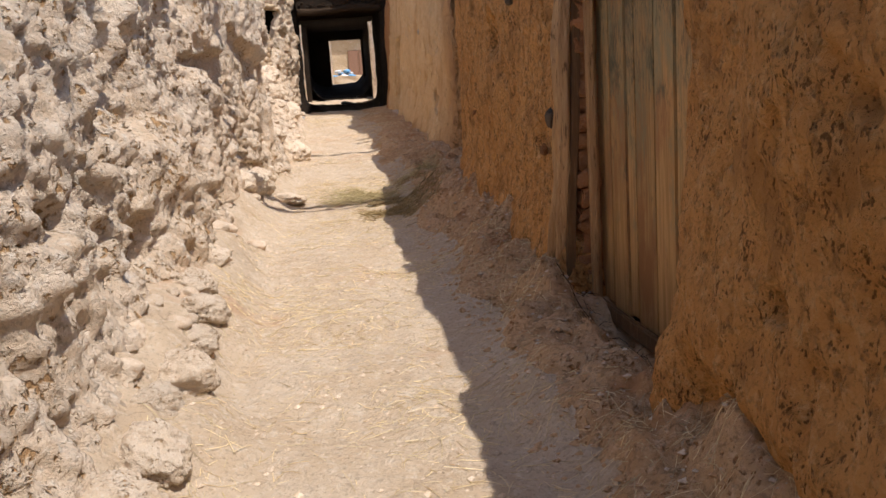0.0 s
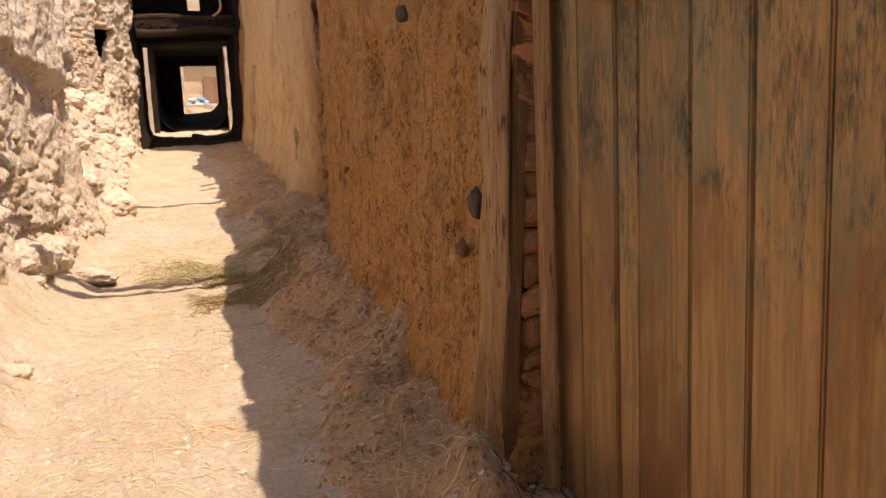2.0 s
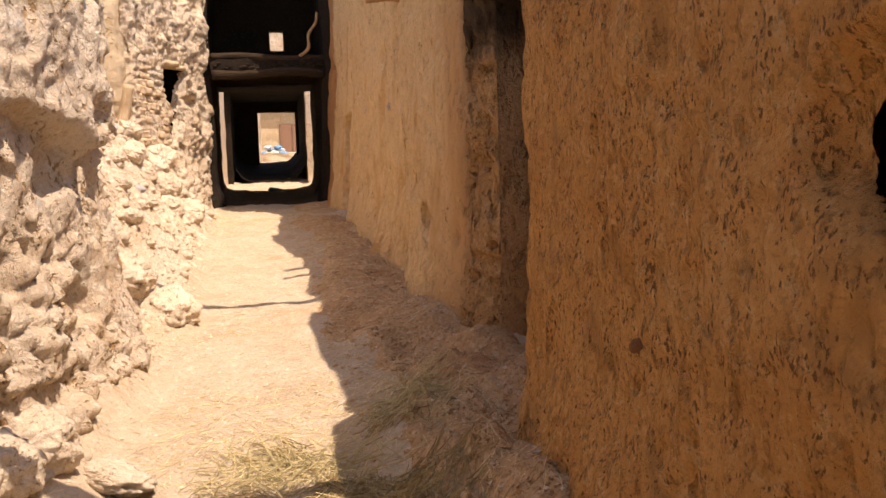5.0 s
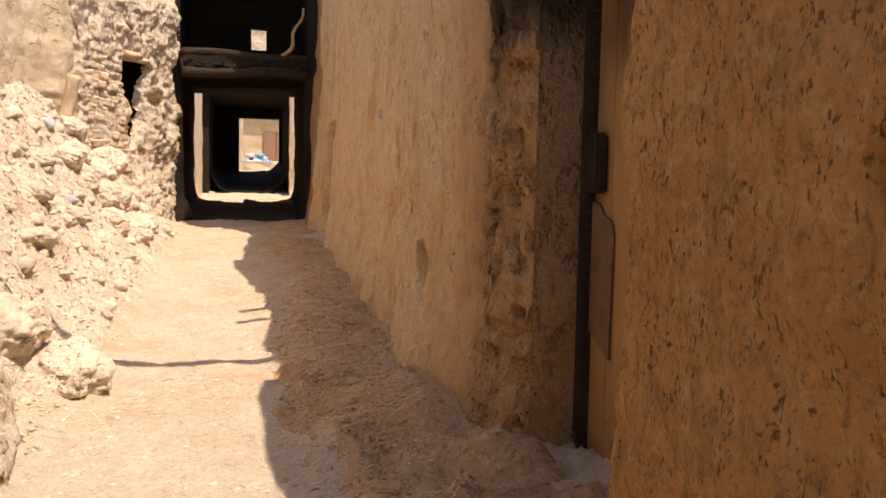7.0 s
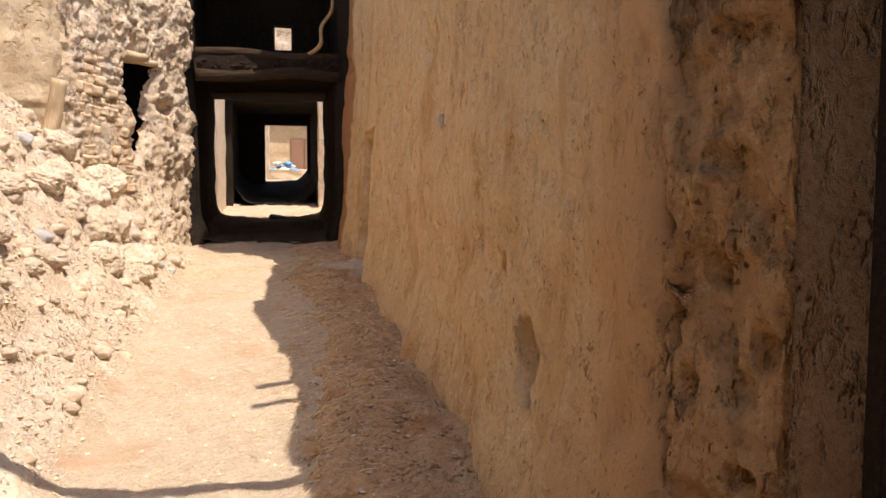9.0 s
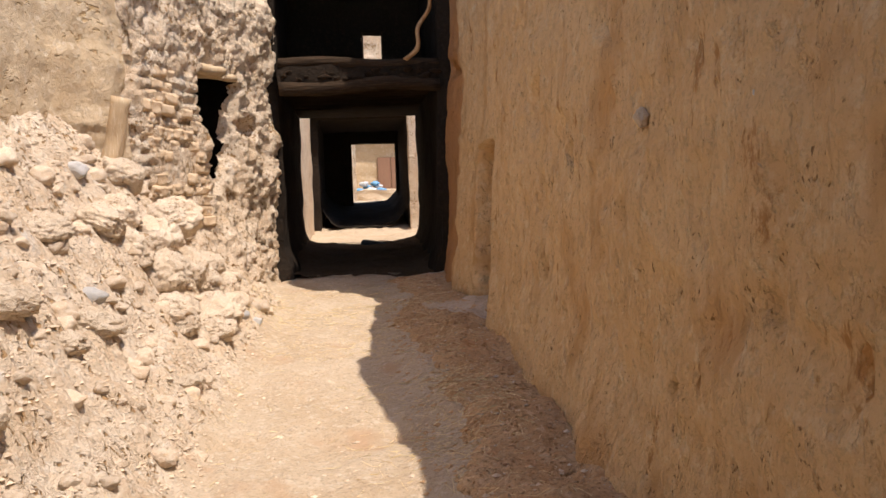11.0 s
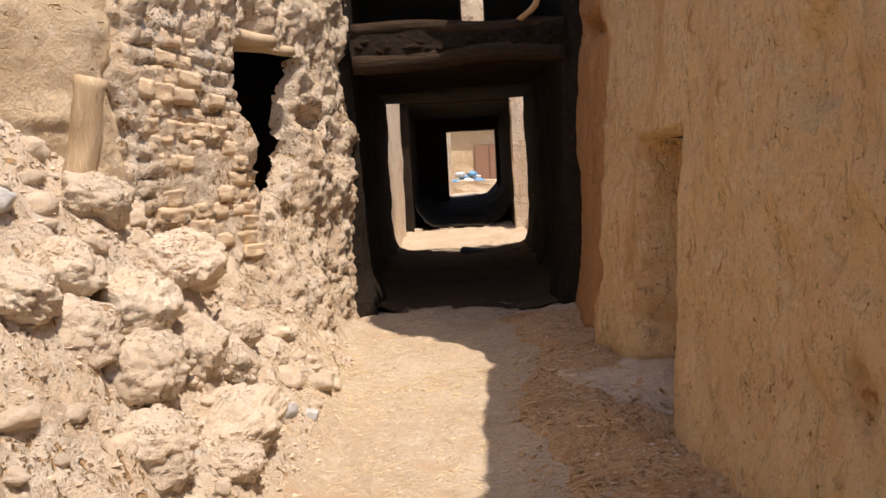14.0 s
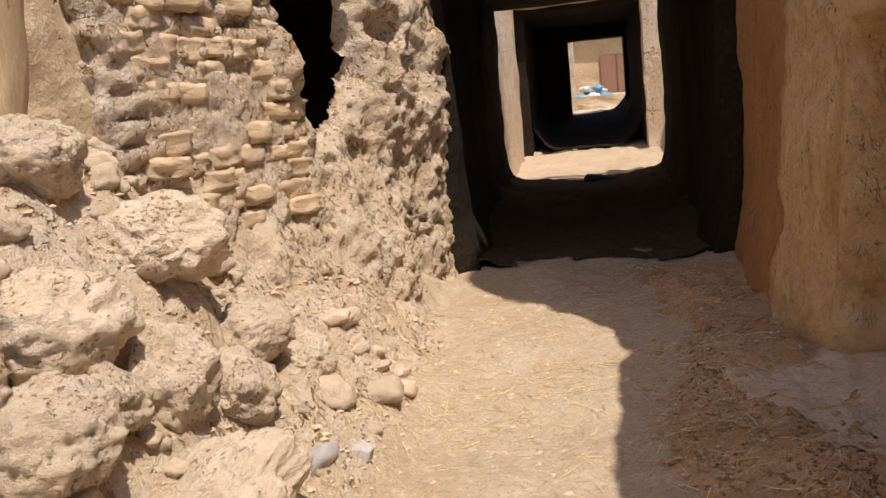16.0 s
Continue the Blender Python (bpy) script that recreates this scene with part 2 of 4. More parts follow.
# dark brown for the added strips that stand for shade around door 1
SHADE_STRIP_WOOD = material("shade_strip_timber", (0.20, 0.11, 0.05), (0.14, 0.075, 0.035), (0.27, 0.155, 0.075), 7.0, rough=0.85, bump=0.012, stretch=(1.0, 1.0, 0.08), fine=60)
PLANK = plank_material()
BARE_PLANK = material("bare_plank", (0.40, 0.22, 0.082), (0.33, 0.175, 0.065), (0.45, 0.26, 0.105), 2.0, rough=0.85, bump=0.005, pits=((0.28, 0.16, 0.07), 26.0, (1.0, 1.0, 0.35), 0.63), stretch=(1.0, 1.0, 0.07), vary=0.05, fine=60, stain=((0.32, 0.18, 0.07), 2.4, 0.52, (1.0, 1.0, 0.4)), flake=((0.15, 0.085, 0.04), 5.0, 0.60, (1.0, 1.0, 0.3)), worn=(((0.09, 0.055, 0.03), 2, 1.9, 2.35, 4.0, 0.9), ((0.30, 0.165, 0.07), 1, 0.25, 0.75, 5.0, 0.35)))
# dark timber, lowered further to put the passage's dimness into its colour
DARK_WOOD = material("dark_timber", (0.062, 0.039, 0.022), (0.042, 0.027, 0.016), (0.09, 0.058, 0.034), 6.0, rough=0.9, bump=0.03, stretch=(0.1, 1.0, 1.0), fine=40)
# near-black earth: dimness of covered places put into colour; also lintel packing and eave
SHADE_DARK_EARTH = material("shade_dark_earth", (0.030, 0.021, 0.014), (0.022, 0.016, 0.011), (0.046, 0.032, 0.021), 2.0, bump=0.02, fine=35)
STRAW = material("dry_straw", (0.74, 0.60, 0.34), (0.66, 0.51, 0.27), (0.80, 0.68, 0.44), 20.0, rough=0.7, bump=0.001, vary=0.25)
PALE_SPILL = material("spilt_plaster", (0.66, 0.52, 0.37), (0.58, 0.43, 0.28), (0.72, 0.60, 0.46), 3.0, bump=0.012, fine=50, speck=0.2)
PEBBLE = material("gravel", (0.64, 0.52, 0.38), (0.54, 0.40, 0.26), (0.72, 0.62, 0.49), 14.0, bump=0.005, vary=0.22)
IRON = material("rusted_iron", (0.13, 0.085, 0.055), (0.09, 0.062, 0.045), (0.20, 0.11, 0.06), 18.0, rough=0.75, bump=0.003)
SHEET_METAL = material("rusted_sheet", (0.19, 0.108, 0.058), (0.14, 0.08, 0.045), (0.25, 0.15, 0.085), 9.0, rough=0.7, bump=0.003)
BLUE_PLASTIC = material("blue_plastic", (0.16, 0.42, 0.68), (0.10, 0.30, 0.55), (0.45, 0.62, 0.75), 6.0, rough=0.45, bump=0.01)
WHITE_PLASTIC = material("white_plastic", (0.80, 0.80, 0.80), (0.70, 0.72, 0.74), (0.85, 0.85, 0.84), 6.0, rough=0.45, bump=0.01)
FAR_DOOR = material("brown_door_paint", (0.30, 0.17, 0.11), (0.25, 0.14, 0.09), (0.36, 0.22, 0.14), 4.0, rough=0.7, bump=0.004, stretch=(1, 1, 0.1))
OLD_WEED = material("old_weed", (0.36, 0.26, 0.12), (0.27, 0.19, 0.085), (0.44, 0.33, 0.165), 20.0, rough=0.85, bump=0.001, vary=0.3)
WEED = material("dry_weed", (0.54, 0.44, 0.23), (0.44, 0.36, 0.18), (0.62, 0.52, 0.29), 20.0, rough=0.8, bump=0.001, vary=0.25)


# ---- number helpers ----
def hashed(i, j, k, seed):
    h = (i.astype(np.int64) * 374761393 + j.astype(np.int64) * 668265263 + k.astype(np.int64) * 2147483647 + seed * 1274126177) & 0xFFFFFFFF
    h = ((h ^ (h >> 13)) * 1274126177) & 0xFFFFFFFF
    h = ((h ^ (h >> 16)) * 2246822519) & 0xFFFFFFFF
    return ((h ^ (h >> 15)) & 0xFFFFFF) / float(0xFFFFFF)


def vnoise(x, y, z, seed=0):
    """Smooth random numbers in -1..1."""
    x, y, z = np.broadcast_arrays(np.asarray(x, float), np.asarray(y, float), np.asarray(z, float))
    i, j, k = np.floor(x), np.floor(y), np.floor(z)
    u, v, w = x - i, y - j, z - k
    u, v, w = u * u * (3 - 2 * u), v * v * (3 - 2 * v), w * w * (3 - 2 * w)
    out = 0
    for a in (0, 1):
        for b in (0, 1):
            for c in (0, 1):
                out = out + hashed(i + a, j + b, k + c, seed) * (u if a else 1 - u) * (v if b else 1 - v) * (w if c else 1 - w)
    return out * 2 - 1


def fbm(x, y, z, octaves=4, seed=0, gain=0.5):
    out, amp = 0, 1.0
    for o in range(octaves):
        out = out + amp * vnoise(x * 2**o, y * 2**o, z * 2**o, seed + 17 * o)
        amp *= gain
    return out


def lumps(x, y, z, seed=0):
    """Rounded stones packed in space: 1 in the middle of each, 0 in the joints."""
    i, j, k = np.floor(x), np.floor(y), np.floor(z)
    best = np.full(x.shape, 9.0)
    second = np.full(x.shape, 9.0)
    for a in (-1, 0, 1):
        for b in (-1, 0, 1):
            for c in (-1, 0, 1):
                ci, cj, ck = i + a, j + b, k + c
                d = (ci + hashed(ci, cj, ck, seed) - x) ** 2 + (cj + hashed(ci, cj, ck, seed + 5) - y) ** 2 + (ck + hashed(ci, cj, ck, seed + 9) - z) ** 2
                second = np.minimum(np.maximum(best, d), second)
                best = np.minimum(best, d)
    return np.clip((np.sqrt(second) - np.sqrt(best)) * 1.6, 0, 1)


def step_up(lo, hi, v):
    t = np.clip((v - lo) / (hi - lo), 0, 1)
    return t * t * (3 - 2 * t)


# ---- the lie of the land ----
def path_z(y):
    return np.interp(y, [0, 3, 5, 9.65, 13.4, 17, 21.8, 28.5, 33, 36.5, 39, 60], [-.12, 0, .06, .27, .58, .8, 1.05, 1.15, 1.28, 1.5, 2.05, 2.2])


def ground_z(x, y):
    x, y = np.broadcast_arrays(np.asarray(x, float), np.asarray(y, float))
    z = path_z(y)
    edge = vnoise(x * 0.0, y * 1.1, 0, 3) * 0.12
    # bank at the foot of the wall with the doors
    foot = np.interp(y, [-4, 0, 3, 5.5, 8, 11, 14, 18, 21, 23], [.34, .30, .24, .26, .30, .22, .13, .10, .09, .0])
    z = z + foot * step_up(0.62 + edge, 1.45, x + vnoise(x * 2, y * 2, 0, 5) * 0.12) * (1 + 0.5 * vnoise(x * 2.2, y * 2.2, 0, 6))
    # bank and fallen rubble along the ruined wall
    rub = step_up(12.0, 13.0, y) * (1 - step_up(18.8, 20.4, y))
    bank = np.interp(y, [-4, 6, 10, 11.6, 12.4, 20, 21.6, 22.4], [.34, .36, .36, .30, .45, .55, .35, 0.0])
    low = bank * step_up(0.42 + edge, 1.0, -x + vnoise(x * 2.4, y * 2.4, 1, 8) * 0.10)
    away = -x + edge * 0.6
    high = np.interp(away, [.28, .5, .8, 1.1, 1.7, 2.2], [0, .17, .44, .88, 1.72, 2.14])
    z = z + low * (1 - rub) + high * rub * np.interp(y, [12, 13.5, 15.5, 18], [.9, .92, .95, 1.0])
    # hollow inside the two doorways
    z = z - 0.32 * step_up(1.25, 1.52, x) * step_up(3.0, 3.3, y) * (1 - step_up(5.1, 5.3, y))
    return z


def ground_relief(x, y):
    left = step_up(0.25, 0.7, -x) * (1 - step_up(21.5, 22.3, y))
    rub = left * step_up(11.8, 12.8, y) * (0.3 + 0.7 * step_up(0.5, 1.0, -x))
    r = 0.035 * fbm(x * 1.7, y * 1.7, 0, 3, 21) + 0.012 * fbm(x * 9, y * 9, 0, 3, 22)
    bank = step_up(0.8, 1.2, x) * (1 - 0.75 * step_up(10.5, 12.5, y))
    r = r + bank * (0.07 * fbm(x * 4, y * 4, 0, 4, 23, 0.65) + 0.04 * (lumps(x * 9, y * 9, x * 0, 20) - 0.4) * step_up(0, 0.4, vnoise(x * 2, y * 2, 0, 19)))
    lump = lumps(x * 3.1 + 0.3 * vnoise(x * 5, y * 5, 0, 2), y * 3.1, x * 0 + 0.4, 24)
    r = r + left * 0.05 * fbm(x * 4, y * 4, 0, 4, 25)
    r = r + rub * (0.10 * (lump - 0.4) * (0.5 + 0.5 * vnoise(x * 1.3, y * 1.3, 0, 27)) + 0.05 * (np.sqrt(lumps(x * 8, y * 8, x * 0, 26)) - 0.5) * step_up(-0.2, 0.3, vnoise(x * 2, y * 2, 0, 29)) + 0.035 * fbm(x * 8, y * 8, 0, 4, 28, 0.6) + 0.06 * step_up(0.0, 0.4, fbm(x * 1.8, y * 1.8, 3, 3, 30)))
    return r


# ---- mesh helpers ----
def grid_object(name, P, mat, drop=None, smooth=True, closed=True):
    """One mesh from a net of points; drop marks the cells that are left out."""
    nu, nv = P.shape[:2]
    idx = np.arange(nu * nv).reshape(nu, nv)
    q = np.stack([idx[:-1, :-1], idx[1:, :-1], idx[1:, 1:], idx[:-1, 1:]], -1).reshape(-1, 4)
    if drop is not None:
        q = q[~drop.reshape(-1)]
    faces = q.reshape(-1)
    me = bpy.data.meshes.new(name)
    me.vertices.add(nu * nv)
    me.vertices.foreach_set("co", P.reshape(-1).astype(np.float32))
    me.loops.add(len(faces))
    me.loops.foreach_set("vertex_index", faces.astype(np.int32))
    me.polygons.add(len(q))
    me.polygons.foreach_set("loop_start", np.arange(0, len(faces), 4, dtype=np.int32))
    me.polygons.foreach_set("use_smooth", np.full(len(q), smooth))
    me.update(calc_edges=True)
    me.validate()
    me.materials.append(mat)
    return new(name, me)


def wall_sheet(name, line, top, mat, relief, thick=0.6, step=0.03, side=1, round_off=3, bottom=-0.35, drop_fn=None, open_back=True, label="", floor=None, snap=None):
    """A standing wall along a plan line: a worked face with its own relief, and its thickness behind, over the top and at both ends."""
    pts = np.array(line, float)
    seg = np.sqrt((np.diff(pts, axis=0) ** 2).sum(1))
    s = np.concatenate([[0], np.cumsum(seg)])
    n = max(int(s[-1] / step), 4)
    t = np.linspace(0, s[-1], n)
    xy = np.stack([np.interp(t, s, pts[:, 0]), np.interp(t, s, pts[:, 1])], 1)
    for _ in range(round_off):
        xy[1:-1] = xy[1:-1] * 0.5 + (xy[:-2] + xy[2:]) * 0.25
    tan = np.gradient(xy, axis=0)
    tan /= np.sqrt((tan**2).sum(1))[:, None]
    nor = np.stack([-tan[:, 1], tan[:, 0]], 1) * side
    hi = top(xy[:, 1]) if callable(top) else np.full(n, float(top))
    lo = (path_z(xy[:, 1]) + bottom) if floor is None else np.full(n, float(floor))
    # level rows up to the lowest point of the top, rows that follow the top above it
    sill = max(float(hi.min()) - 0.1, float(lo.max()) + 0.1)
    low_rows = np.linspace(0, 1, max(int((sill - lo.min()) / step), 2))
    top_rows = np.linspace(0, 1, max(int((hi.max() - sill) / step), 2))[1:]
    Z = np.concatenate([lo[:, None] + (sill - lo)[:, None] * low_rows[None], sill + (hi - sill)[:, None] * top_rows[None]], 1)
    m = Z.shape[1]
    X, Y = np.repeat(xy[:, :1], m, 1), np.repeat(xy[:, 1:], m, 1)
    d = relief(X, Y, Z, t[:, None] + 0 * Z)
    Y2, Z2 = Y + nor[:, 1:] * d, Z
    if snap:
        turn = np.arctan2((Z - snap[1]) / snap[3], (Y - snap[0]) / snap[2])
        rim = 1 + 0.10 * np.sin(3 * turn + 1) + 0.05 * np.sin(7 * turn)
        rr = np.sqrt(((Y - snap[0]) / snap[2]) ** 2 + ((Z - snap[1]) / snap[3]) ** 2) / rim
        pull = np.where(np.abs(rr - 1) < 0.17, 1 / np.maximum(rr, 0.01), 1.0)
        Y2, Z2 = np.where(pull != 1, snap[0] + (Y - snap[0]) * pull, Y2), snap[1] + (Z - snap[1]) * pull
    P = np.stack([X + nor[:, :1] * d, Y2, Z2], -1)
    back = P[:, -1:, :].copy()
    back[:, 0, :2] = xy - nor * thick
    foot = back.copy()
    foot[:, 0, 2] = lo
    P = np.concatenate([P, back, foot], 1)
    caps = []
    for e in (0, -1):
        c = P[e].copy()
        c[:, :2] = xy[e] - nor[e] * thick
        caps.append(c[None])
    P = np.concatenate([caps[0], P, caps[1]], 0)
    drop = None
    if drop_fn is not None:
        drop = np.zeros((P.shape[0] - 1, P.shape[1] - 1), bool)
        drop[1:-1, : m - 1] = drop_fn(X, Y, Z)[:-1, :-1]
        drop[0], drop[-1] = False, False
        drop[:, -2] = False
        drop[:, -1] = open_back
    ob = grid_object(name, P, mat, drop)
    return tagged(ob, label, "wall", kind="structure")


def part(name, bm, mat, parent=None, label=""):
    me = bpy.data.meshes.new(name)
    bm.to_mesh(me)
    bm.free()
    me.materials.append(mat)
    ob = new(name, me)
    ob.parent = parent
    if label:
        ob["label"] = label
    return ob


def box_bm(lo, hi, bevel=0.0, cuts=0, rough=0.0, seed=0):
    bm = bmesh.new()
    bmesh.ops.create_cube(bm, size=1)
    for v in bm.verts:
        v.co = Vector([(a + b) / 2 + c * (b - a) for a, b, c in zip(lo, hi, v.co)])
    if cuts:
        bmesh.ops.subdivide_edges(bm, edges=bm.edges[:], cuts=cuts, use_grid_fill=True)
    if bevel:
        bmesh.ops.bevel(bm, geom=bm.edges[:] if not cuts else [e for e in bm.edges if e.calc_face_angle(0) > 0.5], offset=bevel, segments=2, affect="EDGES")
    if rough:
        for v in bm.verts:
            v.co += noise.noise_vector(v.co * 3.1 + Vector((seed, seed, 0))) * rough
    return bm


def log_bm(a, b, r0, r1, bend=0.02, sides=12, rings=14, seed=0, knots=0.12):
    """A trunk or pole from a to b, tapered, slightly crooked, with knots and flat spots."""
    a, b = Vector(a), Vector(b)
    axis = (b - a).normalized()
    u = axis.orthogonal().normalized()
    v = axis.cross(u)
    bm = bmesh.new()
    loops = []
    for i in range(rings + 1):
        f = i / rings
        c = a.lerp(b, f) + (u * noise.noise((f * 2.3, seed, 0)) + v * noise.noise((f * 2.3, seed, 7))) * bend * 2
        r = r0 + (r1 - r0) * f
        loop = []
        for k in range(sides):
            ang = 2 * math.pi * k / sides
            w = 1 + knots * noise.noise((math.cos(ang) * 1.4 + seed, math.sin(ang) * 1.4, f * 4.0))
            loop.append(bm.verts.new(c + (u * math.cos(ang) + v * math.sin(ang)) * r * w))
        loops.append(loop)
    for p, q in zip(loops, loops[1:]):
        for k in range(sides):
            bm.faces.new((p[k], p[(k + 1) % sides], q[(k + 1) % sides], q[k])).smooth = True
    bm.faces.new(loops[0][::-1])
    bm.faces.new(loops[-1])
    return bm


def stone_mesh(seed, detail=3, rough=0.25, angular=0.5):
    bm = bmesh.new()
    bmesh.ops.create_icosphere(bm, subdivisions=detail, radius=1)
    rng = random.Random(seed)
    planes = [(Vector((rng.uniform(-1, 1), rng.uniform(-1, 1), rng.uniform(-1, 1))).normalized(), rng.uniform(0.55, 0.95)) for _ in range(9)]
    for v in bm.verts:
        p = v.co.copy()
        for nrm, dist in planes:
            over = p.dot(nrm) - dist
            if over > 0:
                p -= nrm * over * angular
        p += v.co * (noise.noise(v.co * 1.6 + Vector((seed * 3.1, 0, 0))) * rough + noise.noise(v.co * 4 + Vector((seed, 9, 0))) * rough * 0.5 + noise.noise(v.co * 9 + Vector((seed, 9, 5))) * rough * 0.35 + noise.noise(v.co * 20 + Vector((seed, 2, 5))) * rough * 0.17)
        v.co = p
    for f in bm.faces:
        f.smooth = True
    me = bpy.data.meshes.new("stone")
    bm.to_mesh(me)
    bm.free()
    return me


# ---- ground ----
def spaced(*runs):
    return np.unique(np.concatenate([np.arange(a, b, s) for a, b, s in runs]).round(4))


gx = spaced((-400, -40, 60), (-40, -4, 6), (-4, -2.4, 0.2), (-2.4, -0.3, 0.025), (-0.3, 0.9, 0.035), (0.9, 2.4, 0.03), (2.4, 4, 0.2), (4, 40, 6), (40, 401, 60))
gy = spaced((-400, -40, 60), (-40, -4, 6), (-4, 1.5, 0.25), (1.5, 8, 0.03), (8, 14, 0.035), (14, 23, 0.03), (23, 50, 0.2), (50, 80, 5), (80, 401, 60))
GX, GY = np.meshgrid(gx, gy, indexing="ij")
near = (np.abs(GX) < 4) & (GY > -5) & (GY < 50)
GZ = ground_z(np.clip(GX, -2.4, 2.4), np.clip(GY, -4, 50)) + np.where(near, ground_relief(GX, GY), 0)
tagged(grid_object("ground", np.stack([GX, GY, GZ], -1), GROUND), "pale dusty earth lane with banked sides", "ground", kind="structure")


# ---- walls with the doors ----
HOLES = [(6.88, 1.80, .27, .22, .11), (5.66, 1.10, .09, .13, .07), (5.5, 1.86, .05, .09, .07), (6.0, .85, .06, .05, .04), (7.6, 1.02, .04, .05, .03), (8.4, 1.9, .03, .07, .04)]
HOLES_C = [(15.83, 2.34, .05, .05, .16), (16.96, 2.74, .16, .17, .08), (16.6, 1.62, .07, .10, .12), (12.62, 1.30, .08, .13, .3), (14.9, 2.0, .05, .07, .05), (13.4, 1.75, .06, .05, .04), (14.2, 1.32, .05, .04, .06), (17.2, 1.95, .03, .09, .05), (11.5, 1.78, .06, .06, .10), (11.6, 1.42, .05, .06, .08), (11.35, 1.2, .05, .04, .08), (19.15, 1.3, .16, .16, .3), (15.2, 3.0, .15, .12, .05)]


HOLES_C = [(y, z, ry * 1.35, rz * 1.35, dep) for y, z, ry, rz, dep in HOLES_C]


def door_side(holes, rough=1.0):
    def relief(x, y, z, s):
        d = 0.045 * fbm(s * 0.9, z * 0.7, 0, 3, 31) * rough + 0.016 * fbm(s * 5, z * 3, 0, 3, 32) + 0.009 * fbm(s * 17, z * 7, 0, 2, 33) * rough
        pit = vnoise(s * 24, z * 13.0, 0, 34) + 0.4 * vnoise(s * 37, z * 20, 0, 35)
        d = d - 0.022 * step_up(0.30, 0.72, pit) * rough * (0.5 + 0.5 * vnoise(s * 1.7, z * 1.1, 0, 38))
        grain = vnoise(s * 34, z * 20, 0, 39)
        d = d + 0.006 * grain * rough
        h = z - path_z(y)
        d = d + 0.16 * (1 - step_up(0.0, 0.75, h)) * (0.6 + 0.4 * vnoise(s * 1.3, 0, 0, 36)) - 0.03 * (h - 1.2)
        for hy, hz, ry, rz, dep in holes:
            q = np.sqrt(((y - hy) / ry) ** 2 + ((z - hz) / rz) ** 2) + 0.25 * vnoise(s * 9, z * 9, 0, 37)
            d = d - dep * (1 - step_up(0.6 if dep < 0.3 else 0.8, 1.1, q))
        return d

    return relief


def door_top(y):
    return np.interp(y, [-5, 2.3, 3.5, 4.9, 5.7, 7.3, 8, 9.6, 10.7, 12.5, 13.9, 14.6, 16.1, 17.3, 18.3, 19.55, 19.65, 22.4, 22.7, 26, 27, 40], [2.44, 2.46, 2.5, 2.72, 2.85, 3.0, 3.04, 3.1, 3.42, 3.62, 3.7, 3.95, 5.2, 4.75, 4.55, 4.6, 8.4, 8.4, 8.0, 6.4, 4.0, 4.0]) + 0.03 * vnoise(y * 3, 0, 0, 41)


def undercut_relief(x, y, z, s):
    h = z - path_z(y) + 0.12 * vnoise(s * 2.2, 0, 0, 53)
    d = door_side([(2.3, .75, .08, .06, .08), (1.9, 1.35, .05, .05, .06), (2.5, 1.72, .05, .04, .05)], 1.6)(x, y, z, s)
    return d - (0.24 + 0.05 * vnoise(s * 5, z * 5, 0, 54)) * (1 - step_up(0.16, 0.50, h)) * (1 - step_up(2.7, 3.0, y))


wall_a = wall_sheet("wall_east_1", [(1.36, -5), (1.34, 0), (1.32, 2.6), (1.33, 2.98), (1.44, 3.14), (1.95, 3.2)], door_top, PLASTER, undercut_relief, side=1, label="thick orange mud plaster wall with coarse pits")
wall_b = wall_sheet("wall_east_2", [(2.0, 5.3), (1.70, 5.26), (1.50, 5.24), (1.43, 5.36), (1.42, 6.5), (1.45, 8.0), (1.51, 9.05), (1.55, 9.38), (1.68, 9.54), (2.4, 9.62)], door_top, PLASTER, door_side(HOLES), side=1, step=0.02, open_back=False, snap=(6.95, 1.80, .11, .15), drop_fn=lambda x, y, z: ((y + 0.01 - 6.95) / .11) ** 2 + ((z + 0.01 - 1.80) / .15) ** 2 < (1 + 0.10 * np.sin(3 * np.arctan2((z - 1.79) / .15, (y - 6.94) / .11) + 1)) ** 2, label="orange mud plaster wall with holes and embedded stones")


def wall_c_relief(x, y, z, s):
    d = door_side(HOLES_C, 0.7)(x, y, z, s)
    inside = step_up(18.72, 18.84, y + 0.03 * vnoise(z * 5, 0, 0, 43)) * (1 - step_up(19.72, 19.84, y + 0.03 * vnoise(z * 6, 3, 0, 42))) * (1 - step_up(2.58, 2.63, z))
    d = d - inside * (0.42 + 0.05 * fbm(s * 6, z * 6, 0, 3, 49))
    d = d - 0.03 * step_up(0.45, 0.75, vnoise(s * 3.3, z * 2.4, 0, 39)) - 0.018 * step_up(0.5, 0.7, vnoise(s * 8, z * 5, 0, 40))
    d = d - 0.12 * step_up(20.66, 20.72, y + 0.07 * vnoise(z * 3.0, 1, 0, 46) + 0.025 * vnoise(z * 11, 1, 0, 47))
    crack = np.abs(y - 20.76 - 0.04 * vnoise(z * 2.0, 0, 0, 44) - 0.02 * vnoise(z * 9, 0, 0, 45))
    d = d - 0.22 * (1 - step_up(0.04, 0.10, crack)) * (1 - step_up(3.5, 3.6, z))
    notch = step_up(20.9, 20.96, y) * (1 - step_up(21.8, 21.9, y)) * step_up(3.55, 3.6, z) * (1 - step_up(3.72, 3.8, z))
    return d - 0.16 * notch


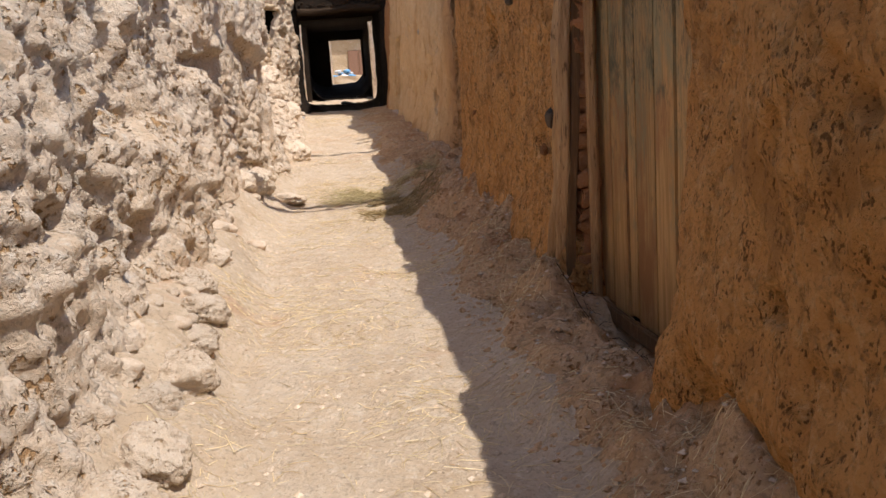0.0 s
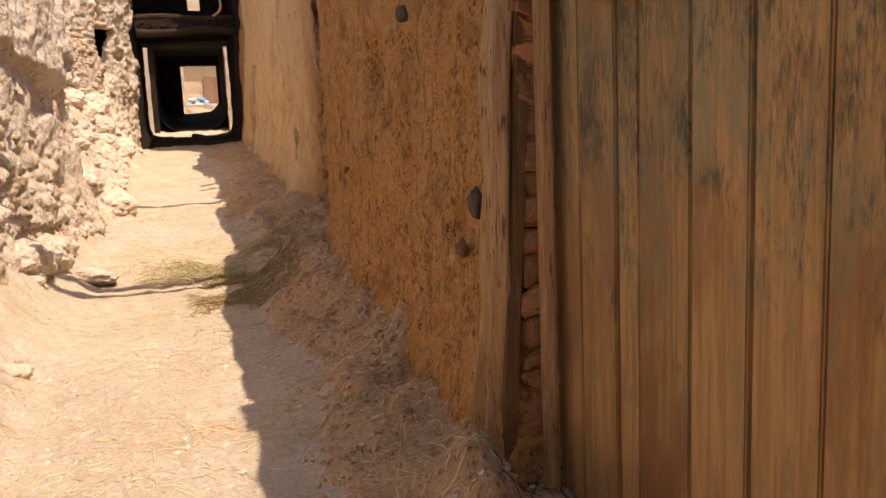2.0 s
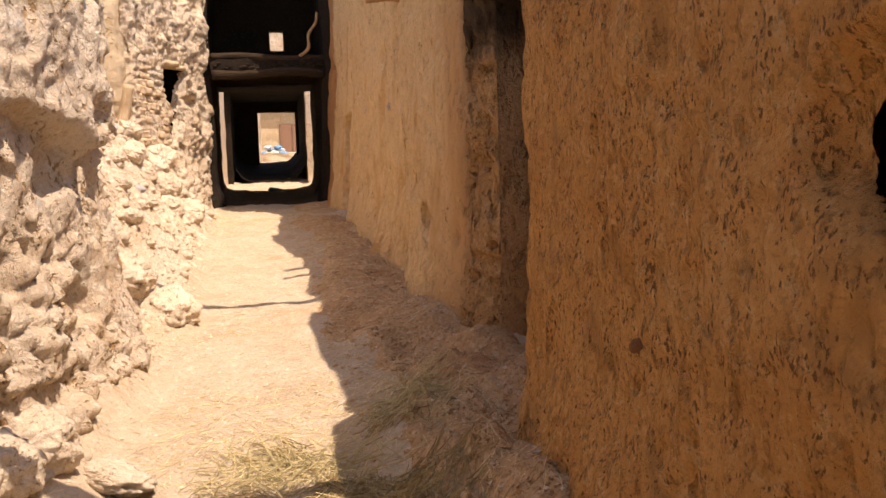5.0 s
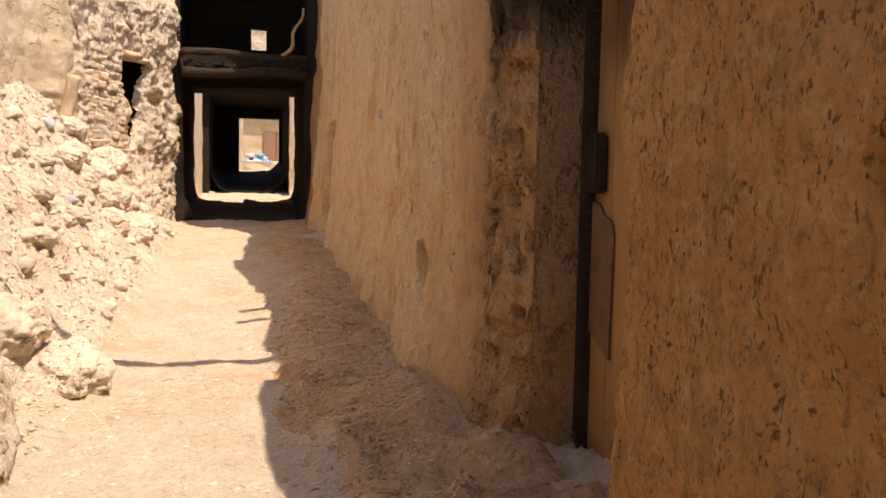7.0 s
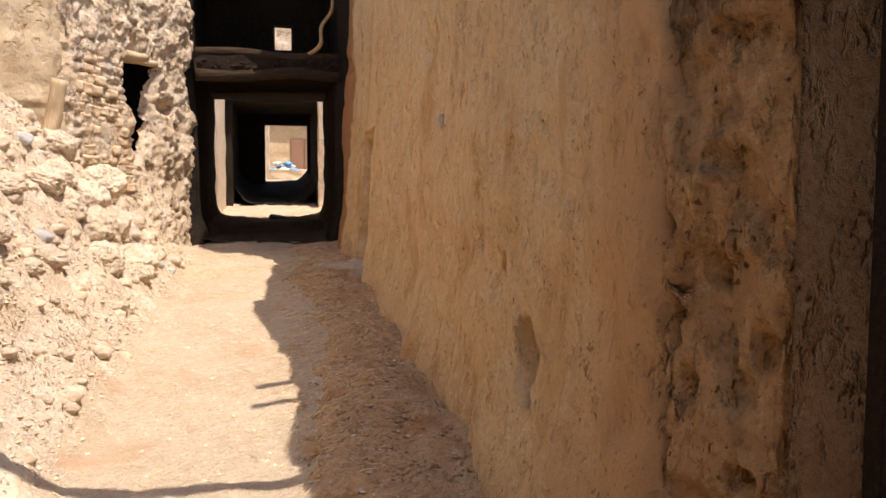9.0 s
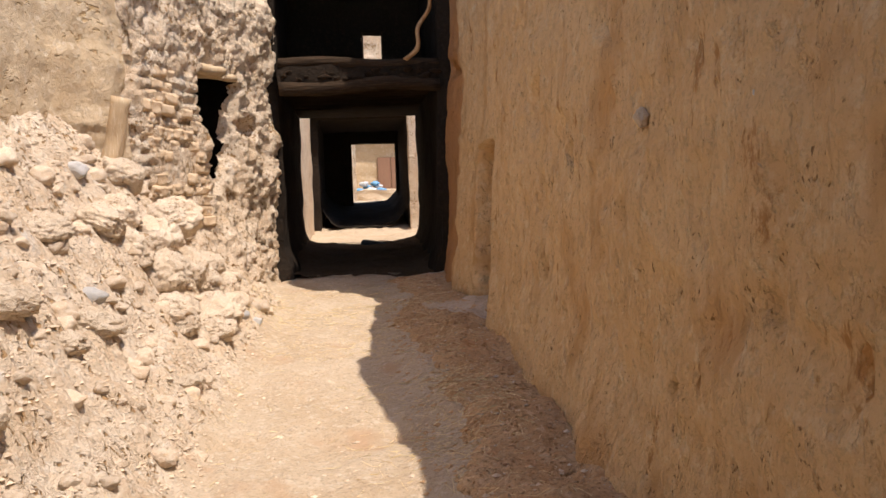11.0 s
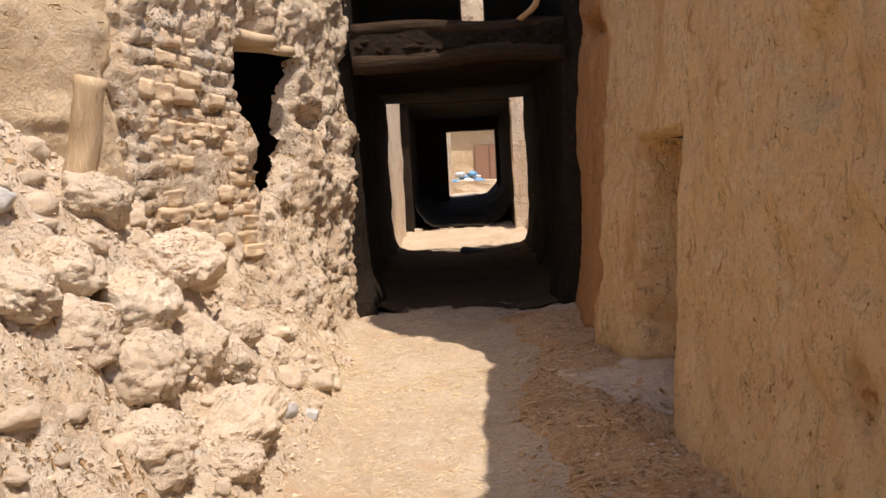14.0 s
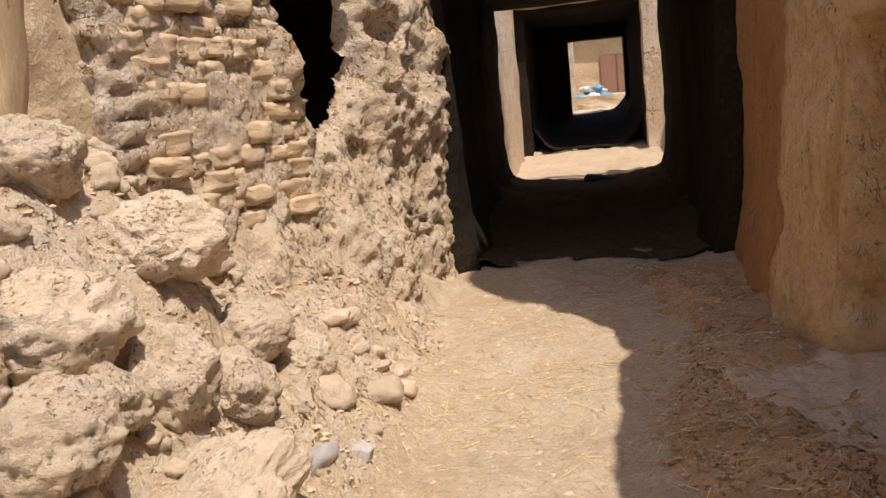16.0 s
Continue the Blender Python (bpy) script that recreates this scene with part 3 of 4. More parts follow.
wall_c = wall_sheet("wall_east_3", [(2.2, 11.72), (1.80, 11.66), (1.75, 11.74), (1.72, 12.1), (1.67, 12.8), (1.69, 13.5), (1.74, 16), (1.75, 18.7), (1.75, 19.9), (1.67, 20.5), (1.64, 20.74), (1.59, 21.1), (1.58, 22.1), (1.72, 22.5), (1.9, 29.0), (2.6, 29.1)], door_top, PALE_PLASTER, wall_c_relief, side=1, label="pale tan plastered earth wall with rain streaks and a niche")

# bare earth inside the niche, where the plaster has fallen off
wall_c.data.materials.append(ERODED)
mid = np.zeros(len(wall_c.data.polygons) * 3, np.float32)
wall_c.data.polygons.foreach_get("center", mid)
mid = mid.reshape(-1, 3)
bare = (mid[:, 1] > 18.7) & (mid[:, 1] < 19.9) & (mid[:, 2] < 2.66) & (mid[:, 0] > 2.06) & (mid[:, 0] < 2.3)
wall_c.data.polygons.foreach_set("material_index", bare.astype(np.int32))


def eroded_relief(x, y, z, s):
    d = door_side([(11.5, 1.78, .06, .06, .10), (11.6, 1.42, .05, .06, .08), (11.35, 1.2, .05, .04, .08), (11.45, 2.1, .07, .05, .07), (11.55, 0.95, .06, .05, .07)], 1.5)(x, y, z, s)
    return d - 0.05 * step_up(0.25, 0.5, vnoise(s * 9, z * 9, 0, 47)) - 0.04 * step_up(0.3, 0.6, vnoise(s * 4, z * 3, 0, 48))


wall_sheet("wall_east_4", [(2.5, 11.36), (2.14, 11.22), (1.94, 11.2), (1.82, 11.4), (1.775, 11.64), (1.79, 11.74), (2.2, 11.78)], door_top, ERODED, eroded_relief, side=1, step=0.02, label="eroded reddish earth corner stained with soot beside the recess")


def plain_relief(amp=0.03, seed=50):
    return lambda x, y, z, s: amp * fbm(s * 2, z * 2, 0, 4, seed)


def over_door(name, x, y0, y1, z0, mat, rise, thick=0.7):
    return wall_sheet(name, [(x, y0), (x, y1)], lambda y: door_top(y) + rise, mat, plain_relief(0.03, 51), thick=thick, step=0.05, floor=z0, label="mud plaster wall above a doorway")


over_door("wall_over_door_1", 1.52, 2.9, 5.5, 2.16, PLASTER, 0.36)
over_door("wall_over_door_2", 1.80, 9.4, 11.7, 2.98, PALE_PLASTER, 0.52)


# ---- the ruined wall ----
def ruin_relief(x, y, z, s):
    h = z - path_z(y)
    d = 0.12 * fbm(s * 1.1, z * 1.0, 0, 3, 61) + 0.07 * fbm(s * 3.2, z * 1.2, 0, 3, 62) + 0.04 * fbm(s * 7, z * 6, 0, 3, 60)
    big = lumps(s * 5.2 + 0.5 * vnoise(s * 3, z * 3, 0, 63), z * 6.5 + 0.4 * vnoise(s * 4, z * 4, 0, 65), 0 * s + 0.5, 64)
    stony = step_up(0.0, 0.5, vnoise(s * 1.1, z * 1.1, 0, 66))
    d = d + 0.045 * (np.sqrt(big) - 0.6) * stony
    d = d + 0.05 * (0.5 - np.abs(vnoise(s * 7.5 + 0.3 * vnoise(s * 3, z * 3, 0, 52), z * 2.2, 0, 51))) * step_up(-0.3, 0.2, vnoise(s * 1.4, z * 0.9, 2, 50))
    d = d + 0.030 * (lumps(s * 13, z * 13, 0 * s, 67) - 0.4) * step_up(-0.3, 0.3, vnoise(s * 2.3, z * 2.3, 0, 73)) + 0.026 * fbm(s * 15, z * 15, 0, 3, 68, 0.65)
    gully = vnoise(s * 2.4, z * 0.35, 0, 69) + 0.25 * vnoise(s * 7, z * 3, 0, 74)
    d = d - 0.17 * step_up(0.30, 0.66, gully)
    cave = vnoise(s * 1.9, z * 2.8, 0, 70) + 0.35 * vnoise(s * 6, z * 6, 0, 71)
    d = d - 0.14 * step_up(0.34, 0.56, cave)
    far = step_up(7.6, 8.6, y)
    skin = far * step_up(1.98, 2.08, z + 0.18 * vnoise(s * 1.8, 0, 0, 58) + 0.06 * vnoise(s * 6, z * 2, 0, 59))
    rocks = lumps(s * 4.6 + 0.3 * vnoise(s * 5, z * 5, 0, 57), z * 6.2 + 0.25 * vnoise(s * 5, z * 5, 0, 56), 0 * s + 0.2, 55)
    low = far * (1 - skin)
    d = d * (1 - 0.5 * skin) * (1 - 0.45 * low) + 0.07 * skin + low * (0.085 * (np.sqrt(rocks) - 0.6) * step_up(-0.4, 0.3, vnoise(s * 1.6, z * 1.6, 4, 50)) - 0.05)
    return d + 0.16 * (1 - step_up(0.0, 0.8, h)) - 0.05 * (h - 1.5)


def ruin_top(y):
    return np.interp(y, [-5, 8, 12.5], [3.6, 3.8, 4.1]) + 0.12 * vnoise(y * 2, 0, 0, 72)


wall_sheet("wall_west_1", [(-1.15, -5), (-1.1, 0), (-1.05, 5), (-1.0, 8), (-0.82, 10), (-0.70, 11.4), (-0.74, 12.1), (-1.05, 12.5), (-2.3, 12.7)], ruin_top, RUIN, ruin_relief, side=-1, step=0.022, label="eroded pale earth and rubble wall, deeply pitted")


def back_relief(x, y, z, s):
    return 0.05 * fbm(s * 0.9, z * 0.9, 0, 3, 75) + 0.018 * fbm(s * 5, z * 5, 0, 4, 76) - 0.03 * step_up(0.2, 0.5, vnoise(s * 1.7, z * 2.6, 0, 77))


wall_sheet("wall_west_2", [(-2.05, 12.2), (-2.02, 15), (-2.0, 17.4), (-1.92, 18.2), (-1.74, 18.62), (-1.60, 18.80), (-1.52, 19.2)], lambda y: 5.2 + 0 * y, SMOOTH_RUIN, back_relief, side=-1, label="old straw plaster wall behind the rubble")


def gap_field(y, z):
    """Below zero inside the broken opening."""
    mid = 20.98 + 0.08 * vnoise(z * 2.2, 0, 0, 81)
    half = np.interp(z, [2.2, 2.4, 2.6, 3.0, 3.5, 3.58], [0.0, .24, .44, .56, .64, .60]) + 0.04 * vnoise(y * 3, z * 4, 0, 82)
    return np.abs(y - mid) - half + 0.5 * (z > 3.58)


def brick_wall_relief(x, y, z, s):
    h = z - path_z(y)
    bricks = step_up(18.95, 19.15, y) * (1 - step_up(20.3, 20.5, y)) * step_up(2.0, 2.2, z) * (1 - step_up(3.35, 3.55, z))
    d = 0.05 * fbm(s * 1.4, z * 1.4, 0, 3, 85) * (1 - bricks)
    d = d + 0.05 * (lumps(s * 5.5 + 0.5 * vnoise(s * 6, z * 6, 0, 84), z * 6 + 0.5 * vnoise(s * 5, z * 5, 0, 83), 0 * s, 86) - 0.4) * step_up(-0.3, 0.4, vnoise(s * 2, z * 2, 0, 92)) + 0.018 * (lumps(s * 12, z * 12, 0 * s, 87) - 0.4) + 0.045 * fbm(s * 5, z * 4, 0, 3, 93) + 0.014 * fbm(s * 18, z * 18, 0, 3, 88)
    d = d * (1 - 0.9 * bricks)
    d = d + 0.34 * (1 - step_up(0.1, 1.3, h)) * (1 - step_up(21.4, 21.9, y))
    course = z / 0.115 + 0.25 * vnoise(s * 3, z * 3, 0, 78)
    along = s / 0.24 + 0.5 * (np.floor(course) % 2) + 0.3 * vnoise(s * 4, np.floor(course), 0, 79)
    joint = np.minimum(np.abs(course - np.round(course)) * 1.0, np.abs(along - np.round(along)) * 2.0)
    d = d - bricks * 0.05 * (1 - step_up(0.04, 0.22, joint)) * step_up(-0.6, 0.1, vnoise(s * 2, z * 2, 0, 80))
    d = d + (0.02 - 0.008 * bricks) * fbm(s * 15, z * 15, 0, 3, 89, 0.65) - 0.10 * step_up(0.45, 0.6, vnoise(s * 2.6, z * 2.2, 0, 90)) * (1 - bricks)
    pile = step_up(21.5, 21.7, y) * step_up(2.0, 2.3, z) * (1 - step_up(2.9, 3.1, z))
    d = d + 0.06 * pile
    hole = np.sqrt(((y - 21.32) / .09) ** 2 + ((z - 2.2) / .10) ** 2)
    d = d - 0.14 * (1 - step_up(.5, 1.1, hole))
    slot = np.sqrt(((y - 21.85) / .22) ** 2 + ((z - 3.05) / .14) ** 2)
    d = d - 0.16 * (1 - step_up(.5, 1.1, slot))
    g = gap_field(y, z)
    return d - 0.15 * (1 - step_up(-0.03, 0.04, g))


wall_w3 = wall_sheet("wall_west_3", [(-1.95, 19.25), (-1.62, 18.98), (-1.43, 19.02), (-1.33, 19.6), (-1.14, 20.3), (-1.0, 21.0), (-0.92, 21.5), (-0.74, 21.9), (-0.60, 22.2), (-0.52, 22.6)], lambda y: 5.6 + 0 * y, RUIN, brick_wall_relief, side=-1, step=0.024, thick=0.55,
                     drop_fn=lambda x, y, z: gap_field(y, z) < -0.06, label="crumbling mud brick wall with a broken opening")


# ---- covered passage ----
def passage_relief(x, y, z, s):
    return 0.05 * fbm(s * 1.2, z * 1.2, 0, 4, 91) + 0.10 * (1 - step_up(0.0, 0.5, z - path_z(y)))


# passage walls and ceiling near black: the lack of light put into colour
wall_sheet("wall_passage_west", [(-0.50, 22.55), (-0.52, 25), (-0.58, 28.9), (-0.9, 29.1)], lambda y: np.interp(y, [25.7, 26.2], [6.4, 3.9]), SHADE_DARK_EARTH, passage_relief, side=-1, step=0.06, label="earth wall of the covered passage, its shade put into the colour")
wall_sheet("wall_passage_east", [(1.66, 22.45), (1.70, 25), (1.80, 28.9), (2.0, 29.05)], lambda y: np.interp(y, [25.7, 26.2], [6.4, 3.9]), SHADE_DARK_EARTH, passage_relief, side=1, step=0.06, thick=0.2, label="earth wall of the covered passage, its shade put into the colour")


def solid(name, lo, hi, mat, label, cat="wall", rough=0.02, cuts=5):
    return tagged(part(name, box_bm(lo, hi, 0, cuts, rough, len(name))
                       , mat), label, cat, kind="structure")


solid("ceiling_passage", (-0.8, 22.55, 3.82), (2.1, 28.6, 4.0), SHADE_DARK_EARTH, "packed earth ceiling of the passage, shade in its colour", "ceiling")
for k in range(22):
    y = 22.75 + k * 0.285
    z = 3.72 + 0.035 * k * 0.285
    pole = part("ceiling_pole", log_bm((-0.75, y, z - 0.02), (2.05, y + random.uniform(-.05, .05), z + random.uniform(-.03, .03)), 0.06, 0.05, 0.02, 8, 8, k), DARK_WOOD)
    tagged(pole, "roof pole under the passage ceiling, shade in its colour", "roof pole", "roof poles")
# upper room over the passage, its dimness put into the dark colour
solid("wall_upper_back_1", (-0.8, 25.4, 4.02), (0.70, 25.75, 6.4), SHADE_DARK_EARTH, "earth back wall of the upper room, dimness in its colour")
solid("wall_upper_back_2", (1.06, 25.4, 4.02), (2.1, 25.75, 6.4), SHADE_DARK_EARTH, "earth back wall of the upper room, dimness in its colour")
solid("wall_upper_back_3", (0.70, 25.4, 4.02), (1.06, 25.75, 4.46), SHADE_DARK_EARTH, "earth wall under a small window, dimness in its colour")
solid("wall_upper_back_4", (0.70, 25.4, 4.92), (1.06, 25.75, 6.4), SHADE_DARK_EARTH, "earth wall over a small window, dimness in its colour")
solid("ceiling_upper", (-0.9, 22.5, 6.4), (2.2, 25.8, 6.6), SHADE_DARK_EARTH, "ceiling of the upper room, dimness in its colour", "ceiling")
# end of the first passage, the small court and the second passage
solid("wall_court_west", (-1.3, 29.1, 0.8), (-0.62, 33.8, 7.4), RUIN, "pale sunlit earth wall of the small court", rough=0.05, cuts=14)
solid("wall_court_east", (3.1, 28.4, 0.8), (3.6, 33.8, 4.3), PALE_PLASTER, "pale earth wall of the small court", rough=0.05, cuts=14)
# second passage: its black shade put into the wall and ceiling colour
solid("wall_second_west", (-1.3, 33.8, 0.8), (-0.44, 38.6, 4.28), SHADE_DARK_EARTH, "earth wall of the second passage, shade in its colour", rough=0.04, cuts=8)
solid("wall_second_east", (1.93, 33.8, 0.8), (2.6, 38.6, 4.28), SHADE_DARK_EARTH, "earth wall of the second passage, shade in its colour", rough=0.04, cuts=8)
solid("ceiling_second", (-1.3, 33.8, 4.28), (2.6, 38.6, 8.2), SHADE_DARK_EARTH, "earth building over the second passage", "ceiling", rough=0.04, cuts=8)
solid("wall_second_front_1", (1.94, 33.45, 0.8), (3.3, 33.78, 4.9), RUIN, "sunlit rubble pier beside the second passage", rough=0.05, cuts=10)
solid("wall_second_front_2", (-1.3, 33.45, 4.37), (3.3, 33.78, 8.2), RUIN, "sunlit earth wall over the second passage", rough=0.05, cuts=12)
solid("wall_second_end_1", (-0.6, 38.2, 0.8), (0.43, 38.6, 4.5), SHADE_DARK_EARTH, "earth pier at the far mouth, shade in its colour")
solid("wall_second_end_2", (1.82, 38.2, 0.8), (2.4, 38.6, 4.5), SHADE_DARK_EARTH, "earth pier at the far mouth, shade in its colour")
solid("wall_second_end_3", (0.43, 38.2, 3.92), (1.82, 38.6, 4.5), SHADE_DARK_EARTH, "earth lintel at the far mouth, shade in its colour")
# far street wall
solid("wall_far", (-4, 46.0, 0.8), (6, 46.6, 4.95), SMOOTH_RUIN, "sunlit orange earth wall across the far lane", rough=0.05, cuts=14)
solid("wall_far_2", (-0.6, 42.0, 0.8), (0.55, 46.0, 5.4), RUIN, "sunlit pale wall beside the far lane", rough=0.05, cuts=8)
# floors of the covered parts, passage dimness put into their dark colour
def floor_sheet(name, x0, x1, y0, y1, mat, label, step=0.06, curl=0.0):
    u, v = np.arange(x0, x1, step), np.arange(y0, y1, step)
    U, V = np.meshgrid(u, v, indexing="ij")
    V2 = V + np.where(V < y0 + step, 0.3 * fbm(U * 1.9, 0, 0, 5, 98, 0.7) - 0.1 * np.abs(U - 0.6), 0)
    return tagged(grid_object(name, np.stack([U, V2, ground_z(U, V2) + ground_relief(U, V2) + np.interp(V2, [22.0, 23.2, 24.5], [0.004, 0.012, 0.05]) + curl * np.abs((U - (x0 + x1) / 2) / ((x1 - x0) / 2 - 0.2)) ** 5], -1), mat, (fbm(U * 3.1, V * 3.1, 0, 4, 97, 0.65) * 0.7 + 0.15 > (V - y0) * 1.0)[:-1, :-1]), label, "floor", kind="structure")


floor_sheet("floor_passage", -0.75, 2.0, 22.6, 29.0, SHADE_FLOOR, "earth floor of the covered passage, its dimness in the colour", 0.035, 0.16)
floor_sheet("floor_second", -0.6, 2.1, 33.9, 38.9, SHADE_DARK_EARTH, "rising floor of the second passage, its dimness in the colour", 0.1, 0.45)
# added walls out of sight stop light leaking through the door gaps
solid("wall_door_back_1", (1.82, 2.9, -0.3), (2.1, 5.4, 2.6), SHADE_DARK_EARTH, "added wall stopping light behind the plank door")
solid("wall_door_back_2", (2.34, 9.6, 0.0), (2.6, 11.6, 3.3), SHADE_DARK_EARTH, "added wall stopping light behind the recessed door")


# reddish bank washed down from the plaster
def bank_edge(y):
    return 0.86 + 0.16 * fbm(y * 0.9, 0, 0, 4, 111)


bx, by = np.arange(0.0, 1.0, 0.028), np.arange(1.2, 22.0, 0.028)
BU, BY = np.meshgrid(bx, by, indexing="ij")
BX = bank_edge(BY) + 0.04 * vnoise(BY * 9, 0, 0, 112) + BU
tagged(grid_object("earth_bank", np.stack([BX, BY, ground_z(BX, BY) + ground_relief(BX, BY) - 0.02 + 0.04 * step_up(0, 0.10, BU) + 0.012 * fbm(BX * 16, BY * 16, 0, 3, 113)], -1), BANK), "reddish crumbling earth bank along the plaster wall", "earth bank", kind="stuff")


# fallen rubble in front of the set-back wall
def rubble_top(x, y):
    inner = step_up(0.30, 0.55, -x) * step_up(11.6, 12.3, y) * (1 - step_up(20.8, 21.7, y))
    lift = -0.03 + 0.06 * inner
    clods = lumps(x * 4.2 + 0.5 * vnoise(x * 4, y * 4, 0, 101), y * 4.2 + 0.5 * vnoise(x * 4, y * 4, 0, 102), x * 0 + 0.3, 103)
    return lift + inner * (0.10 * (np.sqrt(clods) - 0.55) * step_up(-0.3, 0.3, vnoise(x * 1.5, y * 1.5, 0, 104)) + 0.014 * fbm(x * 14, y * 14, 0, 3, 105, 0.65) + 0.035 * (np.sqrt(lumps(x * 11, y * 11, x * 0, 106)) - 0.5) * step_up(-0.3, 0.2, vnoise(x * 2.5, y * 2.5, 0, 107)))


rx, ry = np.arange(-2.3, -0.24, 0.02), np.arange(11.5, 21.9, 0.024)
RX, RY = np.meshgrid(rx, ry, indexing="ij")
tagged(grid_object("rubble_slope", np.stack([RX, RY, ground_z(RX, RY) + ground_relief(RX, RY) + rubble_top(RX, RY)], -1), RUIN), "slope of pale fallen earth and clods", "rubble", kind="stuff")

# rooms and backs added to close the place; the room keeps its opening dark
# added walls and roof; the room's dimness is also put into their colour
solid("wall_room_1", (-4.5, 18.4, 0.5), (-2.4, 18.75, 5.6), SHADE_DARK_EARTH, "added wall of the room behind the opening, dimness in its colour")
solid("wall_room_2", (-4.5, 18.75, 0.5), (-4.2, 23.0, 5.6), SHADE_DARK_EARTH, "added wall of the room behind the opening, dimness in its colour")
solid("wall_room_3", (-4.2, 22.7, 0.5), (-1.1, 23.0, 5.6), SHADE_DARK_EARTH, "added wall of the room behind the opening, dimness in its colour")
solid("ceiling_room", (-4.5, 19.4, 5.6), (-1.4, 23.0, 5.8), SHADE_DARK_EARTH, "added roof keeping the room behind the opening dark", "ceiling")
solid("wall_behind_start", (-2, -5.6, -0.5), (2.2, -5.0, 4.0), PLASTER, "earth wall closing the lane behind", rough=0.04)

# ---- doors ----
door_1 = tagged(new("door_1"), "closed plank door with worn green paint and rusty stains", "door", kind="structure")
door_1.location = (1.70, 4.2, 0.12)
SEAMS = [3.25, 3.46, 3.72, 3.98, 4.24, 4.52, 4.66, 4.92, 5.22]
for i, (a, b) in enumerate(zip(SEAMS, SEAMS[1:])):
    bm = box_bm((0.0 + 0.003 * (i % 3), a - 4.2 + 0.006, -0.06 + 0.02 * (i % 2)), (0.045, b - 4.2 - 0.006, 1.98), 0.006)
    part("plank", bm, PLANK, door_1)
part("backing", box_bm((0.06, -1.0, -0.1), (0.09, 0.88, 2.0)), DARK_WOOD, door_1)
rail_bm = log_bm((-0.035, 0.52, 1.80), (-0.035, -1.0, 1.775), 0.036, 0.052, 0.02, 14, 26, 8, 0.4)
for v in rail_bm.verts:
    v.co.x = -0.004 + min(0.0, (v.co.x + 0.004) * 0.8)
part("rail", rail_bm, WOOD, door_1, "split timber rail nailed across the door")
# no sill here: a dark strip stands for the shade under the boards
part("gap_strip", box_bm((-0.05, -1.0, -0.14), (-0.01, 0.9, -0.04), 0.01, 0), SHADE_STRIP_WOOD, door_1, "added dark strip for the shaded gap under the door")

door_post = tagged(new("door_post"), "weathered timber door post beside the plank door", "door post", kind="structure")
door_post.location = (1.625, 5.09, 0.05)
part("upright", box_bm((-0.01, -0.022, 0), (0.05, 0.02, 2.1), 0.008), WOOD, door_post)
part("edge_strip", box_bm((-0.016, -0.05, 0.02), (0.03, -0.026, 2.1), 0.004), WOOD, door_post)

trunk_bm = log_bm((1.42, 5.235, 0.2), (1.58, 5.17, 2.5), 0.062, 0.05, 0.035, 22, 60, 3, 0.35)
for v in trunk_bm.verts:
    ax, ay = v.co.x - (1.42 + 0.07 * (v.co.z - 0.2)), v.co.y - (5.235 - 0.028 * (v.co.z - 0.2))
    ang = math.atan2(ay, ax) + 0.5 * v.co.z
    groove = 0.10 * math.sin(7 * ang + 2 * noise.noise((v.co.z * 2, ang, 1))) + 0.22 * noise.noise((ang * 2.0, v.co.z * 1.1, 4)) - 0.30 * math.exp(-((ang % 6.283 - 4.3) / 0.28) ** 2)
    v.co += Vector((ax, ay, 0)) * groove
    v.co.y += 0.018 * math.sin(v.co.z * 4.1)
upright_log = part("upright_log", trunk_bm, WOOD)
tagged(upright_log, "crooked split tree trunk set upright in the wall", "timber post")

# added strip: the trunk's shaded side and recess built as dark timber
strip_bm = box_bm((1.512, 5.13, 0.1), (1.565, 5.2, 2.3), 0.006, 5)
for v in strip_bm.verts:
    v.co.x += 0.016 * noise.noise((v.co.z * 2.2, 3, 1)) + 0.06 * (v.co.z - 1.0)
    v.co.y += 0.01 * noise.noise((v.co.z * 5, v.co.x * 9, 2))
tagged(part("shade_strip", strip_bm, SHADE_STRIP_WOOD), "added dark strip for the trunk's shaded side, beside the bricks", "timber post")

# mud bricks packed between trunk and post
rng = random.Random(4)
pack = tagged(new("brick_packing"), "column of broken red mud bricks beside the door post", "brickwork", kind="structure")
pack.location = (1.69, 5.18, 0.2)
z = 0.0
while z < 1.8:
    hgt = rng.uniform(0.07, 0.13)
    bm = box_bm((-0.125 + rng.uniform(-.012, .012), -0.045 + rng.uniform(-.012, .012), z), (0.08, 0.06, z + hgt - 0.005), 0.012, 2)
    for v in bm.verts:
        v.co += noise.noise_vector(v.co * 11) * 0.032
    part("brick", bm, RED_BRICK, pack)
    z += hgt

door_2 = tagged(new("door_2"), "closed bare plank door in a deep recess", "door", kind="structure")
door_2.location = (2.20, 10.5, 0.3)
for i, (a, b) in enumerate(zip([9.72, 10.02, 10.36, 10.62, 10.92], [10.02, 10.36, 10.62, 10.92, 11.19])):
    part("plank", box_bm((0.0015 * (i % 2), a - 10.5 + 0.0012, 0), (0.05, b - 10.5 - 0.0012, 2.7), 0.002), BARE_PLANK, door_2)
part("backing", box_bm((0.055, -0.8, 0), (0.1, 0.8, 2.7)), DARK_WOOD, door_2)


